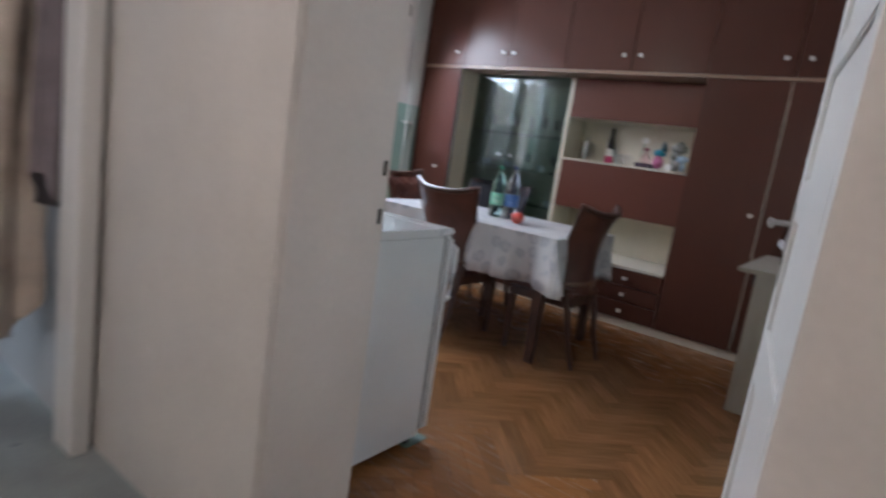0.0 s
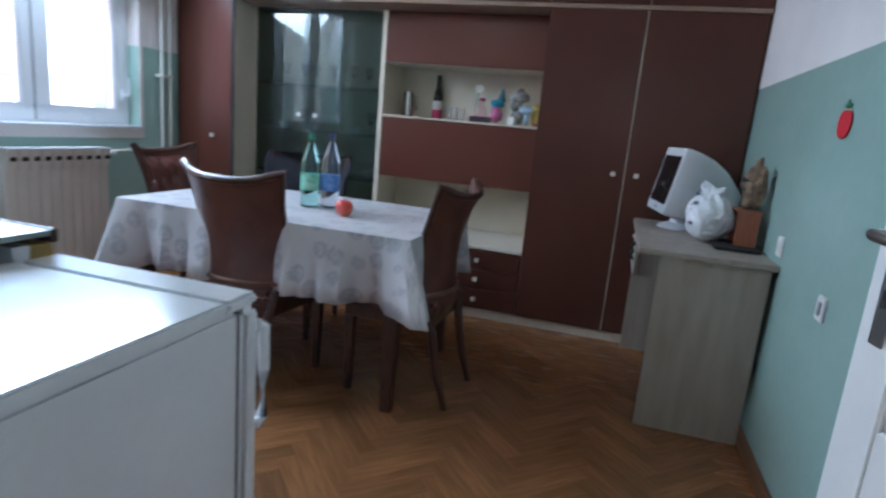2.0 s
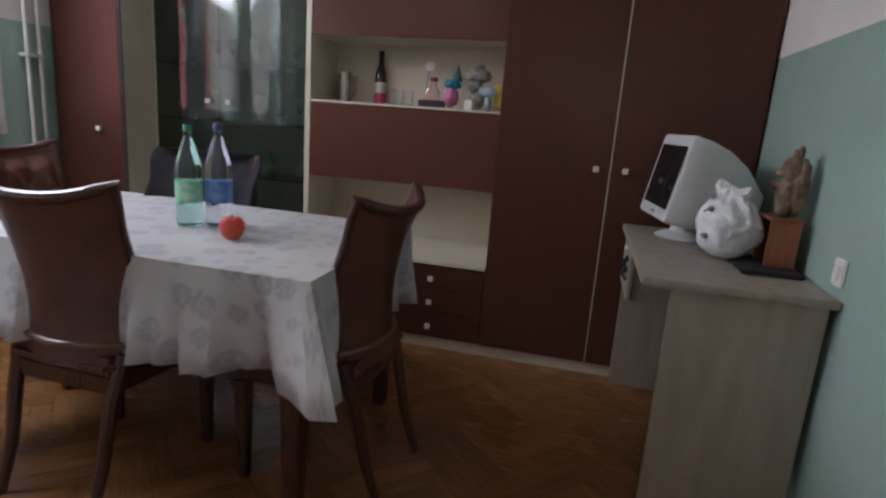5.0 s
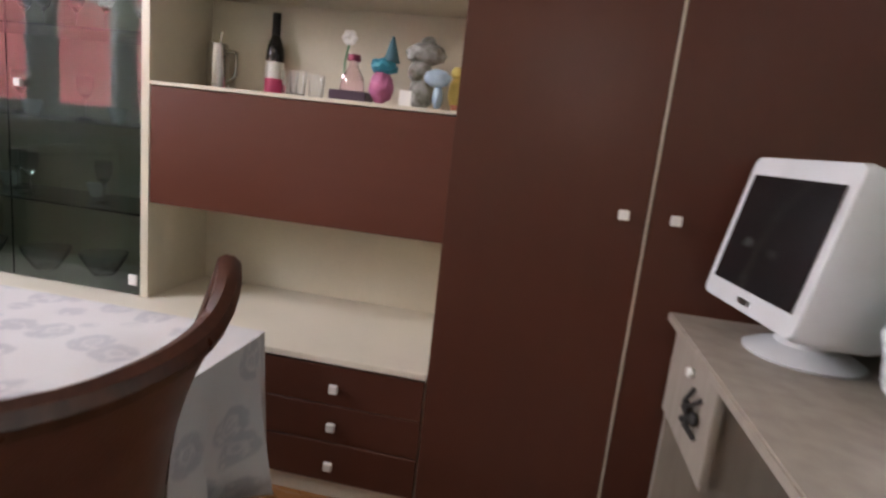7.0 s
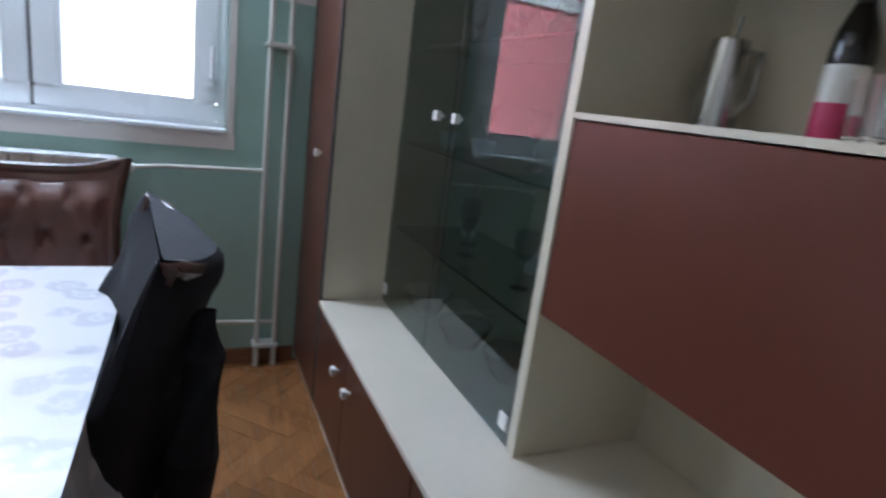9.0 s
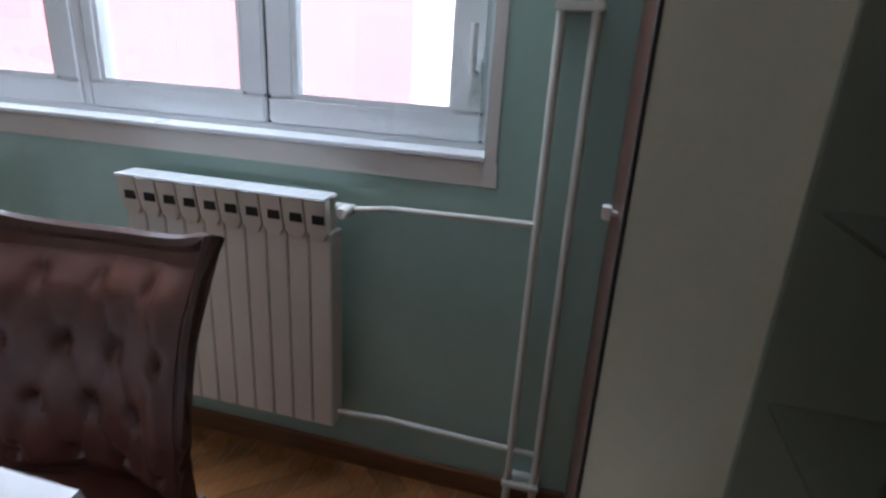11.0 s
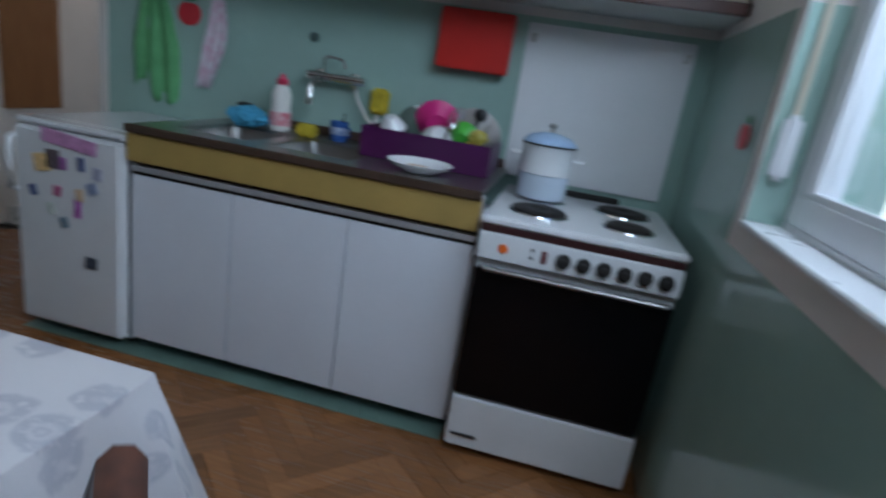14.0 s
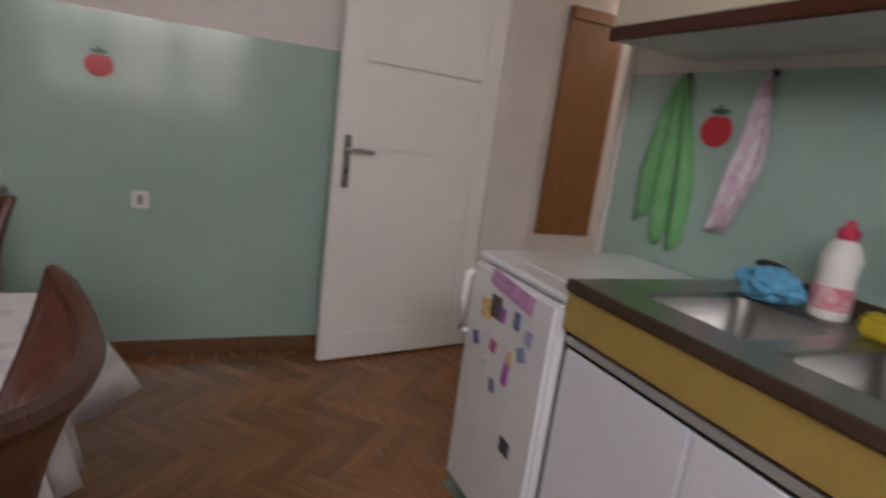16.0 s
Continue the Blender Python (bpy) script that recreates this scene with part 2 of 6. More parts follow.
structure("cornice", boxes((0.0, 3.10, H - 0.045, W, 3.19, H), (W - 0.07, 0, H - 0.045, W, 3.10, H)), CEIL, "white plaster cornice along the ceiling", 0.01)
# plaster band round the window opening
structure("trim_window", boxes((-0.002, WY0 - 0.07, WZ0 - 0.065, 0.004, WY1 + 0.035, WZ0 - 0.004), (-0.002, WY1 + 0.002, WZ0 - 0.004, 0.004, WY1 + 0.03, WZ1),
                               (-0.002, WY0 - 0.06, WZ0 - 0.004, 0.004, WY0 - 0.002, WZ1)), WHITEWALL, "unpainted beige plaster band round the window")

# door lining, with strike plates
lining = structure("door_frame", boxes((DX0 - 0.04, HY - 0.021, 0, DX0, KY + 0.012, DZ), (DX1, HY - 0.021, 0, DX1 + 0.04, KY + 0.012, DZ), (DX0 - 0.04, HY - 0.021, DZ, DX1 + 0.04, KY + 0.012, DZ + 0.04)),
                   JAMBPAINT, "cream-painted wooden door lining", 0.003)
for z0, z1 in ((0.945, 0.985), (1.07, 1.11)):
    part("strike_plate", boxes((DX0 - 0.002, KY - 0.014, z0, DX0 + 0.002, KY - 0.002, z1)), DARK, lining, "dark worn steel strike plate", 0.001)
for nm, x0, x1 in (("architrave", DX0 - 0.12, DX0 - 0.005), ("architrave", DX1 + 0.005, DX1 + 0.12)):
    part(nm, boxes((x0, HY - 0.036, 0, x1, HY - 0.0215, DZ + 0.1)), JAMBPAINT, lining, "", 0.004)
part("architrave", boxes((DX0 - 0.005, HY - 0.036, DZ + 0.005, DX1 + 0.005, HY - 0.0215, DZ + 0.1)), JAMBPAINT, lining, "", 0.004)


# ---- Window ----
def sash(parent, y0, y1, py0, py1, x):
    z0, z1, pz0, pz1 = WZ0 + 0.03, WZ1 - 0.03, 1.113, WZ1 - 0.11
    s = part("sash", boxes((x - 0.035, y0, z0, x + 0.035, y1, pz0), (x - 0.035, y0, pz1, x + 0.035, y1, z1),
                           (x - 0.035, y0, pz0, x + 0.035, py0, pz1), (x - 0.035, py1, pz0, x + 0.035, y1, pz1)), PVC, parent, "", 0.006)
    g = 0.012
    part("glazing_bead", boxes((x + 0.01, py0, pz0, x + 0.03, py1, pz0 + g), (x + 0.01, py0, pz1 - g, x + 0.03, py1, pz1),
                               (x + 0.01, py0, pz0 + g, x + 0.03, py0 + g, pz1 - g), (x + 0.01, py1 - g, pz0 + g, x + 0.03, py1, pz1 - g)), PVC, s)
    pane = part("pane", boxes((x - 0.006, py0, pz0, x, py1, pz1)), PANE, s)
    pane.visible_shadow = False
    return s


win = thing("window_1", (-0.12, 1.86, WZ0), "three-part white plastic window with bright panes", "window")
tagged(win, kind="structure")
part("window_frame", boxes((-0.19, WY0, WZ0, -0.09, WY1, WZ0 + 0.03), (-0.19, WY0, WZ1 - 0.03, -0.09, WY1, WZ1), (-0.19, WY0, WZ0 + 0.03, -0.09, WY0 + 0.03, WZ1 - 0.03),
                           (-0.19, WY1 - 0.03, WZ0 + 0.03, -0.09, WY1, WZ1 - 0.03), (-0.19, 1.56, WZ0 + 0.03, -0.09, 1.60, WZ1 - 0.03)), PVC, win, "", 0.004)
sash(win, WY0 + 0.03, 1.56, 0.925, 1.472, -0.12)
sash(win, 1.60, 2.206, 1.645, 2.136, -0.12)
s3 = sash(win, 2.216, WY1 - 0.03, 2.297, 2.758, -0.12)
part("gasket", boxes((-0.13, 2.206, WZ0 + 0.03, -0.10, 2.216, WZ1 - 0.03)), DARK, win, "dark rubber seal between sashes")
part("window_sill", boxes((-0.088, WY0, WZ0 - 0.002, 0.012, WY1, WZ0 + 0.012)), PVC, win, "narrow white inner sill", 0.003)
part("window_handle", join(boxes((-0.083, 2.80, 1.18, -0.07, 2.83, 1.25)), tube([(-0.07, 2.815, 1.215), (-0.035, 2.815, 1.22), (-0.03, 2.815, 1.33)], 0.009)), PVC, win, "white plastic window handle", 0, True)
strap = thing("shutter_strap_box", (-0.02, WY0, 1.2), "white plastic roller-shutter strap winder on the reveal", "strap winder")
part("housing", boxes((-0.06, WY0 + 0.001, 1.13, -0.015, WY0 + 0.03, 1.29)), PVC, strap, "", 0.012)
part("strap", boxes((-0.045, WY0 + 0.012, 1.29, -0.03, WY0 + 0.015, WZ1)), BEIGE, strap, "pale woven strap")


# ---- Floor: herringbone oak ----
floor = thing("floor", (0, 0, 0), "worn oak herringbone parquet floor with amber varnish", "floor")
tagged(floor, kind="structure")
PL, PW = 0.36, 0.072
plank_bm = boxes((0.0006, 0.0006, -0.012, PL - 0.0006, PW - 0.0006, 0))
plank_me = bpy.data.meshes.new("plank")
plank_bm.to_mesh(plank_me)
plank_me.materials.append(PARQUET)
rest = bmesh.new()
made = 0
ca = math.sqrt(0.5)
for row in range(-60, 61):
    for col in range(-14, 15):
        for kind in (0, 1):
            # herringbone lattice, turned by 45 degrees
            bx = row * PW + col * PL
            by = row * PW - col * PL
            if kind == 0:
                ox, oy, ang = bx, by, 0.0
            else:
                ox, oy, ang = bx + PL, by + PW - PL, 90.0
                ox += PW
                oy += 0.0
            m = pose(0, 0, 0, 0, 0, 45) @ pose(ox, oy, 0, 0, 0, ang)
            c = m @ Vector((PL / 2, PW / 2, 0))
            c.x += 1.9
            c.y += 1.2
            if not (0.10 < c.x < W - 0.10 and KY + 0.06 < c.y < 3.42):
                if not (-0.1 < c.x < W + 0.1 and HY + 0.03 < c.y < 3.5):
                    continue
            near = 0.75 < c.y < 2.35 and 1.3 < c.x < 3.6 and made < 300
            mm = Matrix.Translation((1.9, 1.2, random.uniform(-0.0006, 0.0006))) @ m
            if near:
                p = new("plank", plank_me)
                p.parent = floor
                p.matrix_basis = mm
                made += 1
            else:
                v = [mm @ Vector(q) for q in ((0.0006, 0.0006, 0), (PL - 0.0006, 0.0006, 0), (PL - 0.0006, PW - 0.0006, 0), (0.0006, PW - 0.0006, 0))]
                top = [rest.verts.new(q) for q in v]
                bot = [rest.verts.new(q - Vector((0, 0, 0.012))) for q in v]
                rest.faces.new(top)
                for k in range(4):
                    rest.faces.new((top[k], bot[k], bot[(k + 1) % 4], top[(k + 1) % 4]))
PARQ2 = wood("oak_parquet_joined", (0.29, 0.126, 0.045), (0.18, 0.074, 0.025), 0.26, 0, 7.0, bump=0.05)
nt = PARQ2.node_tree
geo, mr = nt.nodes.new("ShaderNodeNewGeometry"), nt.nodes.new("ShaderNodeMapRange")
mr.inputs["To Min"].default_value, mr.inputs["To Max"].default_value = 0.78, 1.22
nt.links.new(geo.outputs["Random Per Island"], mr.inputs["Value"])
for n in list(nt.nodes):
    if n.bl_idname == "ShaderNodeHueSaturation":
        nt.links.new(mr.outputs["Result"], n.inputs["Value"])
planks = part("planks_joined", rest, PARQ2, floor)
tagged(planks, kind="stuff")
structure("baseboard", boxes((W - 0.018, 0.0, 0, W, 3.186, 0.07), (0, 0.7, 0, 0.018, 3.186, 0.07)), wood("skirting_wood", (0.20, 0.09, 0.04), (0.13, 0.06, 0.03), 0.4, 1), "brown wooden skirting board", 0.003)


# ---- Wall unit ----
UF, UG = 3.186, 3.417   # front plane, recessed plane


def knob(parent, x, y, z, s=0.013):
    k = part("knob", join(lathe([(0.006, 0), (0.006, 0.012)], (x, y - 0.012, z), 10, "y"), boxes((x - s, y - 0.028, z - s, x + s, y - 0.012, z + s))), KNOBW, parent, "square white knob", 0.002)
    return k


def panel_door(parent, x0, x1, z0, z1, y, mat=None, knobs=(), name="door", label=""):
    d = part(name, boxes((x0 + 0.002, y, z0 + 0.002, x1 - 0.002, y + 0.018, z1 - 0.002)), mat or BROWN, parent, label, 0.0015, seg=1)
    for kx, kz in knobs:
        knob(d, kx, y, kz)
    return d


tall = thing("tall_cabinet", (0.26, 3.5, 0), "tall narrow brown-veneer cabinet with cream sides beside the window", "cabinet")
for nm, d in (("side_panel", (0.03, UF + 0.02, 0.06, 0.05, BY, 1.92)), ("side_panel", (0.48, UF + 0.002, 0.06, 0.50, BY, 1.92)), ("bottom_panel", (0.05, UF + 0.03, 0.06, 0.48, BY, 0.08)),
              ("top_panel", (0.05, UF + 0.03, 1.90, 0.48, BY, 1.92)), ("back_panel", (0.05, BY - 0.02, 0.08, 0.48, BY - 0.002, 1.90))):
    part(nm, boxes(d), BEIGE, tall, "cream side" if nm == "side_panel" else "")
panel_door(tall, 0.03, 0.478, 0.06, 1.92, UF, BROWN, [(0.335, 1.0)])
part("edge_strip", boxes((0.478, UF - 0.001, 0.06, 0.501, UF + 0.006, 1.92)), DARK, tall, "dark edge strip")

base = thing("base_cabinet", (1.56, 3.45, 0), "low brown base cabinet with doors and drawers under a pale ledge", "cabinet")
part("body", boxes((0.505, UF + 0.02, 0.06, 2.618, BY - 0.01, 0.46)), BEIGE, base)
panel_door(base, 0.505, 0.91, 0.065, 0.455, UF, BROWN, [(0.835, 0.365)])
panel_door(base, 0.91, 1.49, 0.065, 0.455, UF, BROWN, [(0.98, 0.365)])
panel_door(base, 1.49, 2.08, 0.065, 0.455, UF, BROWN, [(1.99, 0.372)])
for z0, z1, kz in ((0.325, 0.455, 0.389), (0.20, 0.325, 0.263), (0.065, 0.20, 0.130)):
    panel_door(base, 2.08, 2.618, z0, z1, UF, BROWN, [(2.343, kz)], "drawer")
ledge = tagged(part("ledge_board", boxes((0.502, UF - 0.006, 0.461, 2.619, BY - 0.01, 0.481)), GREYB, None, "", 0.002), "long pale cream ledge board over the base cabinets", "shelf board")

glassc = thing("display_cabinet", (1.0, 3.6, 0.481), "glass-fronted display cabinet with green smoked doors and glassware", "cabinet")
for nm, d in (("side_panel", (0.503, UG + 0.01, 0.482, 0.52, BY - 0.01, 1.92)), ("side_panel", (1.492, UG - 0.004, 0.482, 1.522, BY - 0.01, 1.92)),
              ("back_panel", (0.52, BY - 0.03, 0.482, 1.492, BY - 0.01, 1.92)), ("top_panel", (0.52, UG + 0.01, 1.90, 1.492, BY - 0.03, 1.92))):
    part(nm, boxes(d), BEIGE, glassc)
for z in (0.77, 1.08, 1.40):
    sh = part("glass_shelf", boxes((0.522, UG + 0.03, z, 1.490, BY - 0.032, z + 0.008)), glass("shelf_glass", (0.75, 0.88, 0.84)) if z == 0.77 else bpy.data.materials["shelf_glass"], glassc)
for x0, x1, kx in ((0.522, 0.946, 0.884), (0.950, 1.490, 1.016)):
    d = part("glass_door", boxes((x0, UG, 0.486, x1, UG + 0.006, 1.915)), SMOKED, glassc, "smoked green glass door")
    knob(d, kx, UG, 1.197, 0.014)
    part("hinge", boxes((x0 + 0.01 if x0 < 0.6 else x1 - 0.045, UG - 0.008, 0.52, x0 + 0.045 if x0 < 0.6 else x1 - 0.01, UG - 0.001, 0.56)), KNOBW, d, "white plastic hinge", 0.002)

column = thing("niche_column", (2.07, 3.6, 0.481), "brown shelf column with two open cream niches and a drop front", "shelf unit")
NX0, NX1 = 1.522, 2.618
for nm, d in (("back_panel", (NX0, BY - 0.03, 0.482, NX1, BY - 0.012, 1.92)), ("shelf", (NX0, UG - 0.002, 1.238, NX1, BY - 0.03, 1.250)), ("shelf", (NX0, UG + 0.02, 1.592, NX1, BY - 0.03, 1.607)),
              ("shelf", (NX0, UG + 0.02, 0.838, NX1, BY - 0.03, 0.850)), ("side_panel", (NX1 - 0.014, UG + 0.002, 0.482, NX1, BY - 0.03, 0.835)),
              ("side_panel", (NX1 - 0.014, UG + 0.002, 1.250, NX1, BY - 0.03, 1.592))):
    part(nm, boxes(d), BEIGE, column)
part("drop_front", boxes((NX0 + 0.002, UG, 0.832, NX1 - 0.002, UG + 0.018, 1.234)), BROWNL, column, "brown drop-front flap", 0.0015, seg=1)
part("upper_panel", boxes((NX0 + 0.002, UG, 1.594, NX1 - 0.002, UG + 0.018, 1.918)), BROWNL, column, "brown panel", 0.0015, seg=1)

ward = thing("wardrobe", (3.19, 3.5, 0), "tall two-door brown-veneer wardrobe with white knobs", "wardrobe")
for nm, d in (("side_panel", (2.620, UF + 0.02, 0.06, 2.638, BY - 0.01, 1.92)), ("side_panel", (W - 0.02, UF + 0.02, 0.06, W - 0.002, BY - 0.01, 1.92)), ("bottom_panel", (2.638, UF + 0.02, 0.06, W - 0.02, BY - 0.01, 0.08)),
              ("top_panel", (2.638, UF + 0.02, 1.90, W - 0.02, BY - 0.01, 1.92))):
    part(nm, boxes(d), BROWN, ward)
panel_door(ward, 2.620, 3.155, 0.062, 1.92, UF, BROWN, [(3.092, 1.02)])
panel_door(ward, 3.159, W - 0.012, 0.062, 1.92, UF, BROWN, [(3.222, 1.021)])
part("seam_strip", boxes((3.1548, UF - 0.002, 0.062, 3.1592, UF + 0.001, 1.92)), BEIGE, ward, "pale seam strip")

up = 1.945
for x0, x1, kn in ((0.03, 0.50, [(0.42, 2.06)]), (0.50, 1.508, [(0.92, 2.06), (1.02, 2.06)]), (1.508, 2.620, [(2.00, 2.06), (2.13, 2.06)]), (2.620, W - 0.004, [(3.09, 2.06), (3.23, 2.06)])):
    u = thing("overhead_cabinet", ((x0 + x1) / 2, 3.5, up), "brown-veneer overhead cabinet reaching the ceiling", "cabinet", "overhead cabinets of the wall unit")
    part("body", boxes((x0 + 0.002, UF + 0.02, up, x1 - 0.002, BY - 0.01, H - 0.05)), BEIGE, u)
    if len(kn) == 1:
        panel_door(u, x0, x1, up, H - 0.05, UF, BROWN, kn)
    else:
        mid = (kn[0][0] + kn[1][0]) / 2
        panel_door(u, x0, mid, up, H - 0.05, UF, BROWN, kn[:1])
        panel_door(u, mid, x1, up, H - 0.05, UF, BROWN, kn[1:])
tagged(part("pelmet_board", boxes((0.03, UF - 0.004, 1.921, W - 0.004, BY - 0.01, 1.944)), wood("pelmet_wood", (0.30, 0.20, 0.14), (0.24, 0.15, 0.1), 0.35, 0), None, "", 0.003), "light brown board under the overhead cabinets", "shelf board")
tagged(part("plinth", boxes((0.03, UF + 0.02, 0, W - 0.003, UF + 0.05, 0.059)), GREYB, None, "", 0.002), "pale plinth board along the floor", "plinth")


# ---- Kitchen run ----
CT = 0.92
fridge = thing("fridge", (2.27, 0.25, 0), "low white fridge with magnets on its door", "fridge")
part("body", boxes((2.035, -0.06, 0.03, 2.505, 0.537, 0.845)), ENAMEL, fridge, "", 0.006)
part("door_gasket", boxes((2.042, 0.5375, 0.055, 2.498, 0.5495, 0.838)), surface("grey_rubber", (0.10, 0.10, 0.11), 0.7, 0, 0.05), fridge, "grey rubber door seal")
part("top", boxes((2.03, -0.065, 0.847, 2.51, 0.497, 0.872)), ENAMEL, fridge, "flat white laminate top", 0.004)
part("top_front_strip", boxes((2.03, 0.501, 0.847, 2.51, 0.588, 0.872)), ENAMEL, fridge, "rounded white front strip", 0.008)
fd = part("door", boxes((2.033, 0.55, 0.05, 2.507, 0.60, 0.842)), ENAMEL, fridge, "", 0.012)
part("handle", tube([(2.498, 0.601, 0.80), (2.499, 0.622, 0.79), (2.499, 0.626, 0.70), (2.499, 0.622, 0.60), (2.498, 0.601, 0.59)], 0.012), ENAMEL, fd, "white bar handle", 0, True)
for x in (2.07, 2.47):
    for y in (0.0, 0.5):
        part("foot", lathe([(0.018, 0), (0.018, 0.03)], (x, y, 0), 12), DARK, fridge)

sink = thing("sink_cabinet", (1.37, 0.25, 0), "white three-door sink cabinet with a mustard fascia", "cabinet")
SX0, SX1 = 0.70, 2.02
part("body", boxes((SX0, -0.07, 0.06, SX1, 0.535, 0.755), (SX0, 0.50, 0.755, SX1, 0.535, 0.895)), FRONTW, sink)
part("fascia", boxes((SX0, 0.535, 0.785, SX1, 0.585, 0.892)), YELLOW, sink, "mustard yellow fascia board", 0.003)
# Shade below the fascia, put in as a dark brown strip
part("fascia_shade", boxes((SX0, 0.535, 0.768, SX1, 0.545, 0.784)), BROWNEDGE, sink, "dark brown strip standing in for shade under the fascia")
part("grip_rail", boxes((SX0, 0.535, 0.745, SX1, 0.568, 0.767)), surface("dull_aluminium", (0.66, 0.66, 0.66), 0.4, 0.5, 0.04), sink, "dull aluminium grip rail", 0.003)
for i, (x0, x1) in enumerate(((1.60, 2.02), (1.152, 1.598), (0.70, 1.15))):
    d = part("door", boxes((x0 + 0.002, 0.54, 0.06, x1 - 0.002, 0.562, 0.73)), FRONTW, sink, "", 0.003)
    part("grip_edge", boxes((x0 + 0.002, 0.54, 0.732, x1 - 0.002, 0.556, 0.744)), DARK, d, "dark grip edge")
part("plinth", boxes((SX0, 0.45, 0, SX1, 0.47, 0.059)), DARK, sink, "dark recessed plinth")
wt = thing("kitchen_worktop", (1.37, 0.25, 0.9), "stainless steel worktop with a sunken sink bowl and brown edge", "worktop")
BY0, BY1, BD = 0.10, 0.47, 0.15
BOWLS = ((1.20, 1.54), (1.60, 1.90))
for d in ((SX0, -0.075, CT - 0.012, 1.20, 0.58, CT), (1.90, -0.075, CT - 0.012, SX1, 0.58, CT), (1.20, -0.075, CT - 0.012, 1.90, BY0, CT),
          (1.20, BY1, CT - 0.012, 1.90, 0.58, CT), (1.54, BY0, CT - 0.012, 1.60, BY1, CT)):
    part("steel_sheet", boxes(d), STEEL, wt)


def bowl_mesh(x0, x1):
    bm, loops = bmesh.new(), []
    for dz, ins in ((0, 0), (-0.008, 0.010), (-BD + 0.03, 0.022), (-BD, 0.05)):
        ring = []
        for sx, sy, a0 in ((1, 1, 0), (-1, 1, 90), (-1, -1, 180), (1, -1, 270)):
            r = 0.05 if ins else 0.004
            cx = (x1 - ins - r) if sx > 0 else (x0 + ins + r)
            cy = (BY1 - ins - r) if sy > 0 else (BY0 + ins + r)
            for k in range(5):
                t = radians(a0 + k * 22.5)
                ring.append(bm.verts.new((cx + r * math.cos(t), cy + r * math.sin(t), CT - 0.001 + dz)))
        loops.append(ring)
    for p, q in zip(loops, loops[1:]):
        for k in range(len(p)):
            bm.faces.new((p[k], p[(k + 1) % len(p)], q[(k + 1) % len(p)], q[k]))
    bm.faces.new(loops[-1][::-1])
    for f in bm.faces:
        f.normal_flip()
    return bm


for x0, x1 in BOWLS:
    part("bowl", bowl_mesh(x0, x1), STEEL, wt, "sunken steel bowl", 0, True)
    part("drain", lathe([(0.035, 0), (0.032, 0.004), (0.01, 0.002)], ((x0 + x1) / 2, 0.28, CT - BD), 20), CHROME, wt, "", 0, True)
part("edge", boxes((SX0, 0.581, CT - 0.028, SX1, 0.598, CT + 0.001)), BROWNEDGE, wt, "dark brown worktop edge", 0.003)
part("upstand", boxes((SX0, KY + 0.001, CT + 0.001, SX1, KY + 0.012, CT + 0.04)), BROWNEDGE, wt, "dark upstand strip", 0.002)
structure("kitchen_plinth_strip", boxes((0.70, 0.47, 0.0, 2.51, 0.60, 0.004)), surface("green_linoleum", (0.15, 0.23, 0.19), 0.5, 0, 0.1, 7, 90, 0.05, (0.11, 0.17, 0.14)), "worn green linoleum strip of floor before the cabinets")

stove = thing("stove", (0.37, 0.3, 0), "white electric stove with black oven door and four hotplates", "stove")
X0, X1, SF = 0.056, 0.682, 0.642
part("body", boxes((X0, -0.06, 0.03, X1, SF - 0.03, 0.835)), ENAMEL, stove, "", 0.004)
part("hob", boxes((X0 - 0.003, -0.065, 0.836, X1 + 0.003, SF, 0.862)), ENAMEL, stove, "white enamel hob", 0.006)
part("trim_band", boxes((X0, SF - 0.03, 0.812, X1, SF - 0.004, 0.835)), surface("maroon_trim", (0.05, 0.018, 0.018), 0.3, 0, 0.05), stove, "maroon trim band", 0.002)
pn = part("control_panel", boxes((X0, SF - 0.03, 0.722, X1, SF, 0.811)), ENAMEL, stove, "white control panel", 0.004)
for i in range(6):
    kx = 0.41 - i * 0.062
    part("dial", lathe([(0.024, 0), (0.022, 0.014), (0.012, 0.016), (0.011, 0.028)], (kx, SF + 0.0005, 0.765), 18, "y"), DARK, pn, "black rotary dial", 0, True)
part("badge", lathe([(0.016, 0), (0.015, 0.003)], (0.60, SF + 0.0005, 0.765), 18, "y"), surface("orange_badge", (0.85, 0.16, 0.02), 0.4, 0, 0.03), pn, "round orange badge")
for z in (0.75, 0.775):
    part("indicator", boxes((0.505, SF, z, 0.513, SF + 0.003, z + 0.01)), DARK, pn)
part("switch", boxes((0.462, SF, 0.745, 0.478, SF + 0.005, 0.785)), surface("dark_red_switch", (0.12, 0.02, 0.02), 0.3, 0, 0.03), pn, "", 0.001)
bl = surface("black_oven_glass", (0.004, 0.004, 0.005), 0.2, 0, 0.05, spec=0.22)
od = part("oven_door", boxes((X0 + 0.005, SF - 0.03, 0.235, X1 - 0.005, SF + 0.005, 0.69)), bl, stove, "black glass oven door", 0.005)
part("handle", tube([(X0 + 0.03, SF + 0.006, 0.70), (X0 + 0.035, SF + 0.035, 0.70), (X1 - 0.035, SF + 0.035, 0.70), (X1 - 0.03, SF + 0.006, 0.70)], 0.007), STEEL, od, "steel bar handle", 0, True)
part("drawer", boxes((X0 + 0.005, SF - 0.03, 0.03, X1 - 0.005, SF + 0.004, 0.225)), ENAMEL, stove, "white lower drawer", 0.005)
part("drawer_lip", boxes((0.57, SF + 0.004, 0.075, 0.66, SF + 0.010, 0.083)), DARK, stove)
